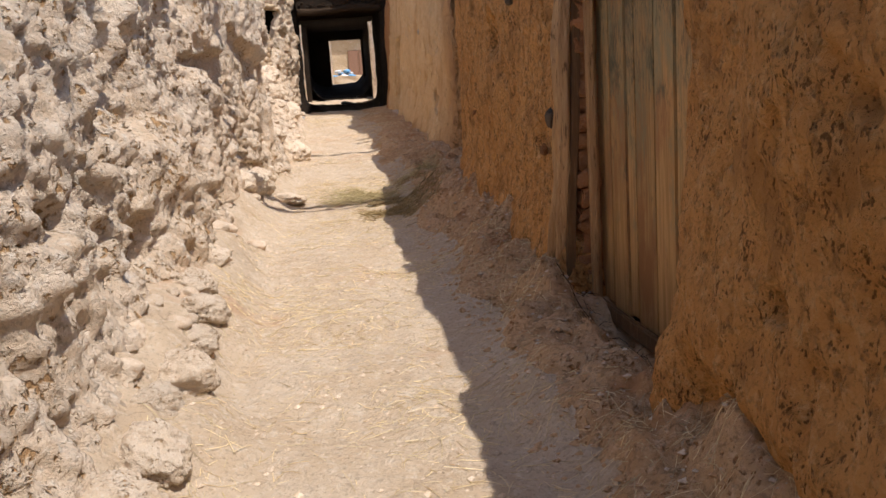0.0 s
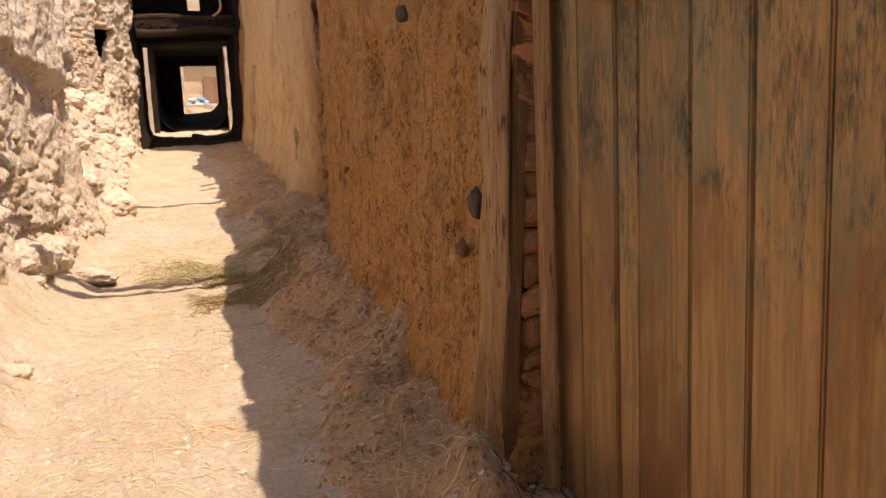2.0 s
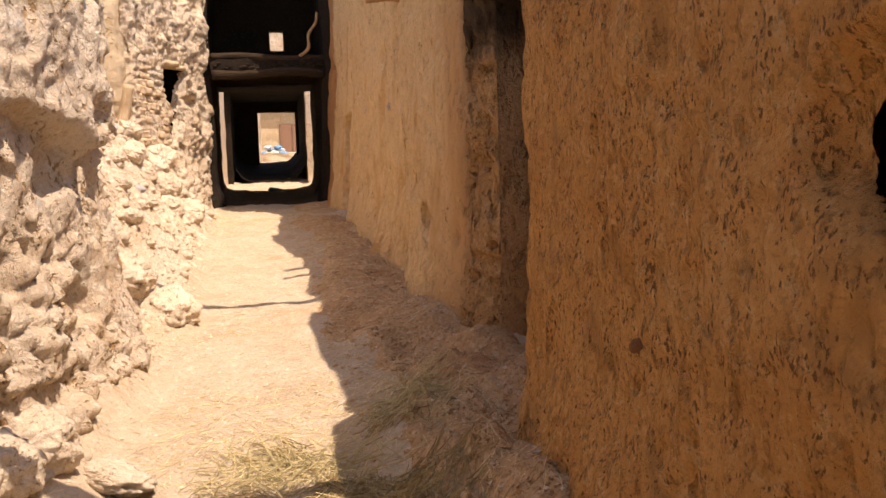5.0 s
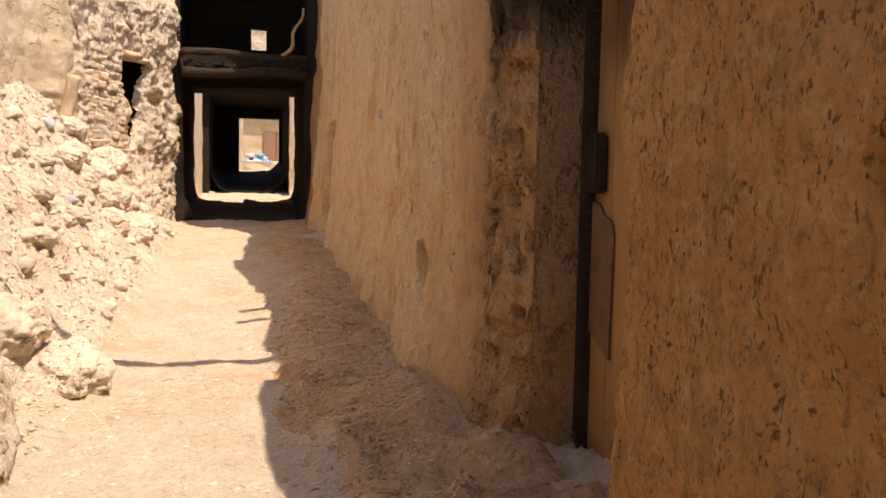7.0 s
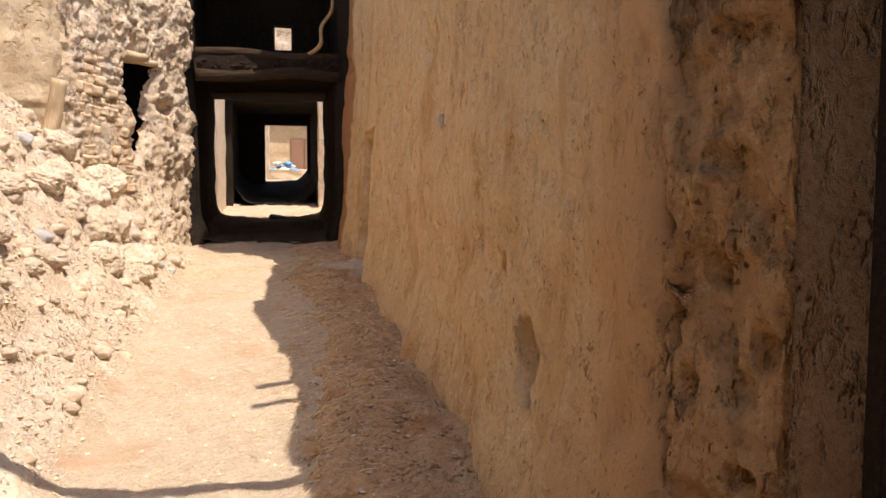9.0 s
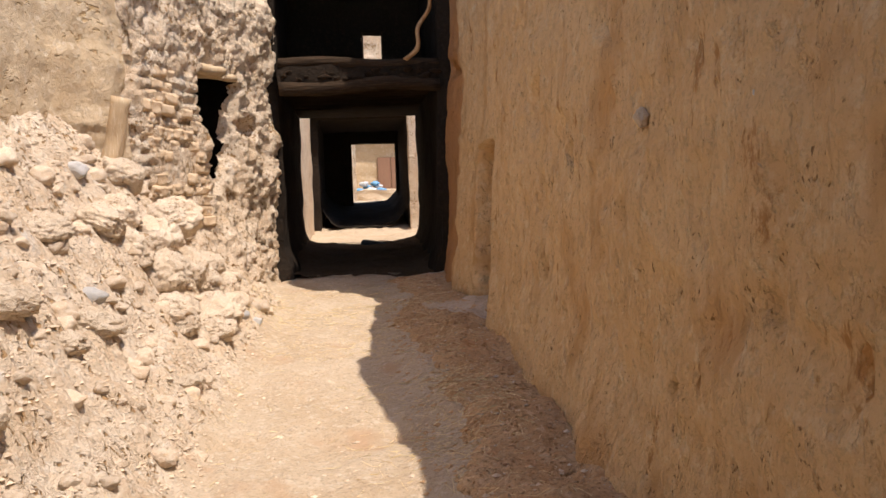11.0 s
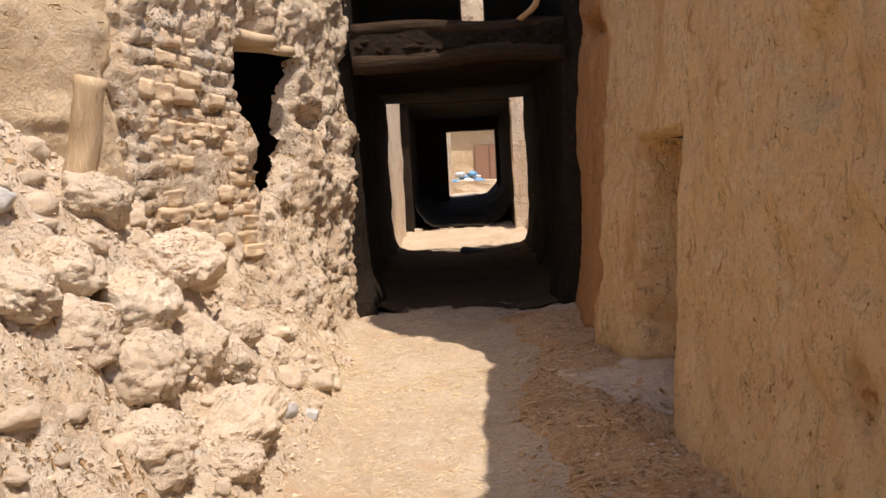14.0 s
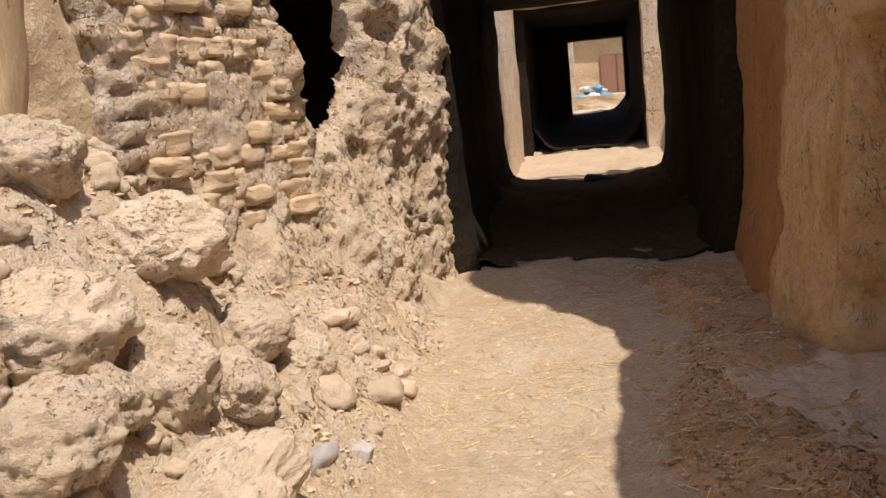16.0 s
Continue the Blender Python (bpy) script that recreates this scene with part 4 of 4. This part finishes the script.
def plate_bm(outline, x0, x1):
    """A flat piece cut to an outline in y and z, with its thickness in x."""
    bm = bmesh.new()
    face = bm.faces.new([bm.verts.new((x0, y, z)) for y, z in outline])
    ext = bmesh.ops.extrude_face_region(bm, geom=[face])
    for v in [g for g in ext["geom"] if isinstance(g, bmesh.types.BMVert)]:
        v.co.x = x1
    bmesh.ops.recalc_face_normals(bm, faces=bm.faces[:])
    return bm


part("iron_plate", plate_bm([(0.60, 0.86), (0.37, 0.76), (0.365, 1.10), (0.36, 1.33), (0.39, 1.40), (0.47, 1.42), (0.52, 1.47), (0.60, 1.48)], -0.004, -0.014), SHEET_METAL, door_2, "rusted sheet metal patch with cut corners")
part("bolt_block", box_bm((-0.06, 0.46, 1.52), (-0.004, 0.62, 1.80), 0.012, 0), DARK_WOOD, door_2, "black wooden bolt block")
lock = part("lock_plate", box_bm((-0.014, 0.09, 1.49), (-0.002, 0.18, 1.65), 0.004), IRON, door_2, "small rusted lock plate")
part("hasp", log_bm((-0.02, 0.13, 1.52), (-0.022, 0.14, 1.38), 0.006, 0.006, 0.012, 6, 6, 2), IRON, lock)
part("torn_patch", plate_bm([(-0.09, 1.24), (-0.115, 1.16), (-0.17, 1.20), (-0.215, 1.14), (-0.205, 1.07), (-0.19, 1.02), (-0.13, 1.00), (-0.085, 1.06), (-0.07, 1.14)], -0.004, -0.012), SHEET_METAL, door_2, "torn rusted metal patch")
part("jamb", box_bm((-0.05, 0.60, 0), (0.02, 0.69, 2.75), 0.01), DARK_WOOD, door_2, "black timber jamb")

# ---- timber over the passage mouth ----
beam = tagged(new("lintel_beam"), "dark double timber lintel with stones packed between", "lintel")
beam.location = (0.6, 22.45, 3.6)
part("lower_log", log_bm((-1.05, 0, 0.02), (1.08, 0.02, 0.06), 0.10, 0.085, 0.03, 12, 20, 11), DARK_WOOD, beam)
part("upper_log", log_bm((-1.05, 0.03, 0.35), (1.08, 0.02, 0.33), 0.075, 0.06, 0.03, 12, 20, 12), DARK_WOOD, beam)
bm = box_bm((-1.05, -0.03, 0.06), (1.08, 0.12, 0.32), 0, 9, 0.05, 4)
part("mud_packing", bm, SHADE_DARK_EARTH, beam)
for i in range(20):
    me = stone_mesh(300 + i, 2, 0.4, 0.7)
    ob = new("packing_stone", me)
    me.materials.append(DARK_WOOD)
    ob.parent = beam
    ob.location = (-1.0 + i * 0.105 + rng.uniform(-.03, .03), 0.0 + rng.uniform(-.02, .01), 0.19 + rng.uniform(-.07, .07))
    ob.scale = (rng.uniform(.04, .10), 0.06, rng.uniform(.02, .045))
branch = part("dry_branch", log_bm((1.22, 22.35, 3.95), (1.62, 22.3, 4.75), 0.035, 0.025, 0.08, 8, 16, 21), WOOD)
tagged(branch, "dry crooked branch leaning over the lintel", "branch")

for (y0, z0, r) in ((20.95, 3.62, 0.07), (21.35, 3.6, 0.055)):
    ob = part("opening_lintel", log_bm((-1.35, y0 - 0.75, z0), (-0.98 + (y0 - 20.9) * 0.2, y0 + 0.12, z0 + 0.02), r, r * 0.8, 0.01, 10, 8, int(y0 * 10)), LOG_WOOD)
    tagged(ob, "bleached timber stub over the broken opening", "lintel", "opening lintels")

leaning_log = part("leaning_log", log_bm((-1.66, 18.50, 2.1), (-1.43, 18.46, 3.05), 0.085, 0.075, 0.012, 16, 18, 31, 0.35), LOG_WOOD)
tagged(leaning_log, "bleached short log leaning against the brick wall", "log")

window_1 = tagged(new("window_1"), "small unglazed window opening in the upper room", "window", kind="structure")
window_1.location = (0.88, 25.42, 4.46)
part("frame", box_bm((-0.18, -0.03, 0), (-0.15, 0.05, 0.46), 0.004), DARK_WOOD, window_1)
part("frame", box_bm((0.15, -0.03, 0), (0.18, 0.05, 0.46), 0.004), DARK_WOOD, window_1)

# two poles laid across the lane, from wall top to wall top
for y0, z0, thick in ((8.66, 2.85, 0.07), (8.42, 2.83, 0.055), (12.45, 3.4, 0.055)):
    ob = part("roof_pole", log_bm((-1.5, y0 + 0.1, z0 - 0.1), (1.9, y0 - 0.05, z0), thick, thick * 0.85, 0.03, 8, 12, int(y0 * 10)), WOOD)
    tagged(ob, "crooked pole laid across the lane overhead", "pole", "poles across the lane")
for k, y0 in enumerate((13.65, 14.0)):
    ob = part("spout", log_bm((2.0, y0, 3.45), (1.42, y0 - 0.02, 3.42), 0.04, 0.035, 0.01, 8, 6, k), WOOD)
    tagged(ob, "wooden beam end sticking out of the wall top", "beam end", "beam ends")

# ---- far lane ----
far_door = tagged(new("door_3"), "brown double door in the far wall", "door", kind="structure")
far_door.location = (2.0, 45.93, 2.1)
part("leaf", box_bm((-0.55, 0, 0), (-0.01, 0.06, 1.75), 0.01), FAR_DOOR, far_door)
part("leaf", box_bm((0.01, 0, 0), (0.55, 0.06, 1.75), 0.01), FAR_DOOR, far_door)
eave = part("brush_eave", box_bm((-1, 45.6, 4.75), (6, 46.5, 4.98), 0.02, 10, 0.12, 3), SHADE_DARK_EARTH)
tagged(eave, "ragged brush and earth eave on the far wall", "eave", kind="structure")
for i in range(7):
    me = stone_mesh(500 + i, 2, 0.5, 0.7)
    me.materials.append((BLUE_PLASTIC, WHITE_PLASTIC)[i % 2])
    ob = new("plastic_bag", me)
    ob.location = (0.72 + 0.14 * i, 44.6 + 0.2 * (i % 3), 2.5 + 0.13 * ((i * 2) % 3))
    ob.scale = (0.22, 0.2, 0.11)
    tagged(ob, "crumpled blue and white plastic bag on a heap", "plastic bag", "plastic bags")
mound = part("rubbish_mound", box_bm((0.3, 43.9, 1.9), (2.6, 45.9, 2.5), 0.1, 6, 0.1, 8), GROUND)
tagged(mound, "earth mound against the far wall", "mound", kind="structure")

# ---- stones ----
MESHES = [stone_mesh(i, 3, 0.26, 0.5) for i in range(14)]
BOULDERS = [stone_mesh(60 + i, 5, 0.22, 0.30) for i in range(6)]
for me in BOULDERS:
    me.materials.append(CLOD)
for me in MESHES:
    me.materials.append(STONE)
ROUND = [stone_mesh(40 + i, 3, 0.22, 0.6) for i in range(5)]
for me in ROUND:
    me.materials.append(GREY_STONE)


def lie(me, name, x, y, size, flat=0.65, sink=0.35, turn=0.0, label="", group="", long=1.25):
    ob = new(name, me)
    z = float(ground_z(x, y) + ground_relief(np.array([x]), np.array([y]))[0])
    if x < -0.3 and 11.5 < y < 21.9:
        z += max(0.0, float(rubble_top(np.array([x]), np.array([y]))[0]))
    ob.location = (x, y, z + size * flat * (1 - 2 * sink) * 0.8)
    ob.rotation_euler = (rng.uniform(-.25, .25), rng.uniform(-.25, .25), turn or rng.uniform(0, 6.28))
    ob.scale = (size * long, size, size * flat)
    return tagged(ob, label, "stone", group)


# boulders: the fallen lumps of the wall by the brickwork, then the single ones along the path
for x, y, size, flat, long, sink in ((-1.14, 18.02, .23, .9, 1.15, .45), (-0.95, 18.26, .19, 1.1, 1.0, .45), (-1.00, 17.70, .19, .9, 1.1, .45), (-0.70, 18.06, .23, .75, 1.6, .5), (-0.62, 17.72, .13, .8, 1.3, .5), (-0.88, 17.45, .18, .8, 1.3, .5), (-1.22, 17.5, .2, .9, 1.1, .5), (-0.85, 18.62, .17, .9, 1.1, .5), (-1.46, 18.45, .19, .9, 1.2, .5), (-1.13, 18.72, .21, .9, 1.2, .5), (-0.80, 19.22, .15, 1.0, 1.1, .5), (-1.36, 17.75, .20, .8, 1.3, .5), (-0.92, 18.95, .16, .9, 1.2, .5), (-1.30, 17.25, .17, .7, 1.3, .55), (-0.80, 17.35, .12, .8, 1.2, .5), (-0.98, 17.95, .14, .8, 1.2, .4),
                                     (-1.01, 16.08, .13, .7, 1.4, .45), (-1.02, 15.58, .10, .7, 1.2, .4), (-0.60, 16.46, .10, .6, 1.3, .5), (-1.40, 16.45, .13, .7, 1.4, .5), (-1.20, 15.2, .14, .7, 1.4, .55), (-0.95, 14.3, .14, .7, 1.3, .6),
                                     (-0.46, 12.74, .24, .75, 1.15, .5), (-0.80, 12.65, .24, .8, 1.2, .5), (-0.50, 9.86, .15, .6, 2.2, .5), (-0.80, 9.72, .20, .85, 1.2, .45), (-0.86, 9.3, .20, .9, 1.2, .4), (-0.94, 9.0, .18, .8, 1.2, .4)):
    lie(rng.choice(BOULDERS), "boulder", x, y, size, flat, sink, 0, "pale earth-crusted boulder fallen at the lane's edge", "boulders", long)
for x, y, size in ((-1.59, 17.67, .10), (-1.13, 16.34, .085), (-0.57, 18.62, .085), (-0.46, 18.86, .06), (-0.83, 5.24, .12), (-0.74, 4.84, .14), (-0.70, 3.92, .15), (-0.70, 3.2, .14), (-0.74, 3.55, .11), (-0.86, 5.9, .14), (-0.72, 4.4, .11), (-0.75, 2.8, .16)):
    lie(rng.choice(ROUND if y > 12 else BOULDERS), "river_stone", x, y, size, 0.8, 0.62, 0, "pale grey stone half sunk in the earth", "river stones")
blue_stone = stone_mesh(47, 3, 0.2, 0.6)
blue_stone.materials.append(BLUE_STONE)
lie(blue_stone, "dark_stone", 0.80, 28.3, 0.17, 0.55, 0.2, 0.1, "dark bluish stone lying in the passage", "", 1.5)
for i in range(270):
    y = rng.uniform(12.6, 20.0)
    x = -rng.uniform(0.42, 1.9)
    size = rng.choice((.03, .035, .04, .045, .05, .06, .07, .085)) * rng.uniform(.8, 1.2)
    lie(rng.choice(MESHES), "rubble_stone", x, y, size, rng.uniform(.6, .9), 0.62, 0, "pale angular stone in the rubble slope", "rubble stones")
for i in range(60):
    y = rng.uniform(2.6, 12.2)
    lie(rng.choice(MESHES), "rubble_stone", -rng.uniform(0.6, 0.95), y, rng.choice((.03, .04, .05, .07)), rng.uniform(.6, .9), 0.5, 0, "pale stone at the foot of the ruined wall", "wall foot stones")

# stones set in the plaster
for x, y, z, a, b, mat in ((1.415, 5.27, 1.21, .045, .075, DARK_STONE), (1.38, 6.12, 2.02, .05, .05, DARK_STONE), (1.69, 13.54, 2.36, .10, .06, GREY_STONE), (1.70, 14.6, 2.42, .05, .05, STONE), (1.43, 5.5, 1.0, .05, .05, RED_BRICK), (1.44, 7.4, 1.15, .04, .045, RED_BRICK), (1.43, 8.0, 1.2, .03, .03, RED_BRICK), (1.36, 2.02, .70, .17, .11, STONE)):
    me = stone_mesh(int(y * 100), 3, 0.3, 0.5)
    me.materials.append(mat)
    ob = new("stone", me)
    ob.location, ob.scale = (x + 0.016, y, z), (0.03 if a < .2 else .06, a * 0.85, b * 0.85)
    ob.parent = wall_c if y > 10 else (wall_a if y < 3 else wall_b)

# ---- mud bricks of the ruined wall ----
brick_mesh = []
for i in range(10):
    bm = box_bm((-.5, -.5, -.5), (.5, .5, .5), 0, 3)
    for v in bm.verts:
        n = v.co.normalized()
        v.co = v.co * 0.86 + n * 0.10
        v.co += noise.noise_vector(v.co * 1.7 + Vector((i * 7, 0, 0))) * 0.20 + noise.noise_vector(v.co * 4.5 + Vector((i * 5, 3, 0))) * 0.12
    for f in bm.faces:
        f.smooth = True
    me = bpy.data.meshes.new("brick")
    bm.to_mesh(me)
    bm.free()
    me.materials.append(BRICK)
    brick_mesh.append(me)
WLINE = np.array([(-1.62, 18.98), (-1.43, 19.02), (-1.33, 19.6), (-1.14, 20.3), (-1.0, 21.0)])
row = 0
zz = 1.95
while zz < 3.5:
    y = 19.12 + (row % 2) * 0.11
    while y < 20.5:
        w = rng.uniform(.17, .26)
        q = np.array([y + w / 2, zz])
        if gap_field(np.array(q[0]), np.array(zz)) > 0.13 and rng.random() < 0.8:
            x = np.interp(q[0], WLINE[:, 1], WLINE[:, 0])
            ob = new("brick", brick_mesh[rng.randrange(8)])
            along = float(q[0]) - 18.98 + 0.6
            d = float(brick_wall_relief(np.array([x]), np.array([q[0]]), np.array([zz]), np.array([along * 1.06]))[0])
            ob.location = (x + 0.94 * d - 0.052 + rng.uniform(-.016, .006), q[0] - 0.33 * d, zz + rng.uniform(-.006, .006))
            ob.scale = (0.12, w, rng.uniform(.088, .108))
            ob.rotation_euler = (rng.uniform(-.06, .06), rng.uniform(-.1, .1), -math.atan2(0.25, 0.9) + rng.uniform(-.08, .08))
            ob.parent = wall_w3
        y += w + 0.01
    zz += rng.uniform(.105, .125)
    row += 1


# ---- straw, weeds and gravel ----
def on_ground(x, y):
    slope = 0.022 * step_up(0, 0.1, x - bank_edge(y)) + np.where((x < -0.3) & (y > 11.5) & (y < 21.9), np.maximum(rubble_top(x, y), 0), 0)
    return ground_z(x, y) + ground_relief(x, y) + slope


def straw_field(name, n, area, mat, seed, length, width, label, dens=None, lift=0.003, rise=0.12):
    """Many loose stalks, each a thin bent blade with three sides."""
    r = np.random.RandomState(seed)
    x, y = r.uniform(area[0], area[1], n * 3), r.uniform(area[2], area[3], n * 3)
    keep = r.rand(n * 3) < (dens(x, y) if dens else 1.0)
    x, y = x[keep][:n], y[keep][:n]
    n = len(x)
    ang = r.uniform(0, np.pi * 2, n)
    ln = length * r.uniform(.4, 1.5, n)
    w = width * r.uniform(.6, 1.4, n)
    bend = r.uniform(-.25, .25, n) * ln
    dx, dy = np.cos(ang), np.sin(ang)
    verts = []
    for f in (-.5, 0.0, .5):
        cx = x + dx * ln * f - dy * bend * (0.25 - f * f)
        cy = y + dy * ln * f + dx * bend * (0.25 - f * f)
        cz = on_ground(cx, cy) + lift + (f + .5) * ln * rise * r.rand(n)
        for k in range(3):
            a = 2 * np.pi * k / 3
            verts.append(np.stack([cx - dy * w * np.cos(a), cy + dx * w * np.cos(a), cz + w * np.sin(a)], -1))
    V = np.stack(verts, 1).reshape(-1, 3)
    base = np.arange(n)[:, None] * 9
    quads = []
    for ring in (0, 3):
        for k in range(3):
            quads.append(base + np.array([ring + k, ring + (k + 1) % 3, ring + 3 + (k + 1) % 3, ring + 3 + k])[None])
    Q = np.concatenate(quads, 0)
    me = bpy.data.meshes.new(name)
    me.from_pydata(V.tolist(), [], Q.tolist())
    me.materials.append(mat)
    return tagged(new(name, me), label, "straw", kind="stuff")


def patchy(x, y):
    zones = np.exp(-((y - 9.7) / 1.3) ** 2) * 1.0 + np.exp(-((y - 6.0) / 2.0) ** 2) * 0.55 + np.exp(-((y - 3.5) / 2.0) ** 2) * 0.55 + np.exp(-((y - 12) / 1.2) ** 2) * 0.4 + np.exp(-((y - 19.8) / 1.8) ** 2) * 0.5 + np.exp(-((x - 1.1) / 0.35) ** 2) * np.exp(-((y - 16.5) / 2.5) ** 2) * 0.9 + 0.04
    return np.clip(zones * (0.15 + 0.85 * step_up(-0.25, 0.5, vnoise(x * 1.6, y * 1.6, 0, 95))), 0, 1)


straw_field("straw", 6500, (-0.75, 1.4, 1.5, 22.0), STRAW, 1, 0.10, 0.0012, "scattered dry yellow straw on the lane", patchy)
straw_field("straw_chaff", 6000, (-0.75, 1.4, 1.5, 22.0), STRAW, 2, 0.04, 0.0016, "fine chopped straw trodden into the dust", patchy)
straw_field("bank_straw", 1800, (0.45, 1.45, 4.5, 21.0), STRAW, 7, 0.08, 0.0014, "dry straw and stalks lying on the shaded bank", lambda x, y: np.clip(np.exp(-((y - 9.6) / 1.1) ** 2) + 0.35 * step_up(-0.1, 0.4, vnoise(x * 2, y * 1.2, 0, 96)) + 0.25 * np.exp(-((y - 16.5) / 2.5) ** 2), 0, 1))
straw_field("dry_weed", 1500, (-0.1, 1.3, 9.3, 10.6), WEED, 3, 0.16, 0.002, "dry greenish weeds heaped on the lane", lambda x, y: np.exp(-((x - 0.35) / .35) ** 2 - ((y - 9.75) / .2) ** 2) + 0.7 * np.exp(-((x - 1.15) / .2) ** 2 - ((y - 10.2) / .3) ** 2), 0.01, 0.4)
straw_field("trodden_weed", 6500, (0.3, 1.35, 7.8, 10.9), OLD_WEED, 5, 0.10, 0.0028, "brownish trodden weeds along the shaded foot of the wall", lambda x, y: np.exp(-((x - 0.72) / .30) ** 2 - ((y - 9.3) / .75) ** 2) * step_up(-0.35, 0.2, vnoise(x * 3.2, y * 3.2, 0, 94)), 0.006, 0.18)
straw_field("sill_twigs", 70, (1.35, 1.62, 3.3, 5.1), DARK_WOOD, 4, 0.16, 0.0018, "dark twigs in the gap below the door", None, 0.004, 0.12)


def gravel(name, n, area, seed, lo, hi, mat, label, dens=None):
    r = np.random.RandomState(seed)
    x, y = r.uniform(area[0], area[1], n * 3), r.uniform(area[2], area[3], n * 3)
    keep = r.rand(n * 3) < (dens(x, y) if dens else 1.0)
    x, y = x[keep][:n], y[keep][:n]
    n = len(x)
    z = on_ground(x, y)
    s = lo + (hi - lo) * r.rand(n) ** 3
    octa = np.array([(1, 0, 0), (0, 1, 0), (-1, 0, 0), (0, -1, 0), (.2, .1, .5), (0, 0, -.7)], float)
    V = octa[None] * s[:, None, None] * r.uniform(.6, 1.3, (n, 6, 1))
    V = V + np.stack([x, y, z - s * 0.02], -1)[:, None]
    tri = np.array([(0, 1, 4), (1, 2, 4), (2, 3, 4), (3, 0, 4), (1, 0, 5), (2, 1, 5), (3, 2, 5), (0, 3, 5)])
    F = (np.arange(n)[:, None, None] * 6 + tri[None]).reshape(-1, 3)
    me = bpy.data.meshes.new(name)
    me.from_pydata(V.reshape(-1, 3).tolist(), [], F.tolist())
    me.materials.append(mat)
    return tagged(new(name, me), label, "gravel", kind="stuff")


gravel("lane_gravel", 9000, (-0.7, 1.6, 1.5, 22.5), 11, .004, .022, PEBBLE, "small pebbles and clods on the lane")
gravel("rubble_grit", 7000, (-2.0, -0.35, 11.5, 20.8), 12, .005, .026, PEBBLE, "loose clods and grit on the rubble slope")
gravel("bank_clods", 6000, (0.75, 1.6, 2.0, 20.5), 13, .005, .03, BANK, "earth clods on the bank under the wall")


# ---- spilt plaster before the niche ----
sx, sy = np.arange(0.95, 1.95, 0.02), np.arange(18.5, 20.2, 0.02)
SX, SY = np.meshgrid(sx, sy, indexing="ij")
spill = ((SX - 1.62) / 0.42) ** 2 + ((SY - 19.3) / 0.62) ** 2 + 0.9 * fbm(SX * 2.6, SY * 2.6, 0, 4, 121)
SZ = on_ground(SX, SY) + 0.007 * np.clip(1.1 - spill, -1, 1) + 0.001
tagged(grid_object("spilt_plaster", np.stack([SX, SY, SZ], -1), PALE_SPILL, (spill > 0.95)[:-1, :-1]), "pale crust of spilt plaster on the ground", "plaster", kind="stuff")
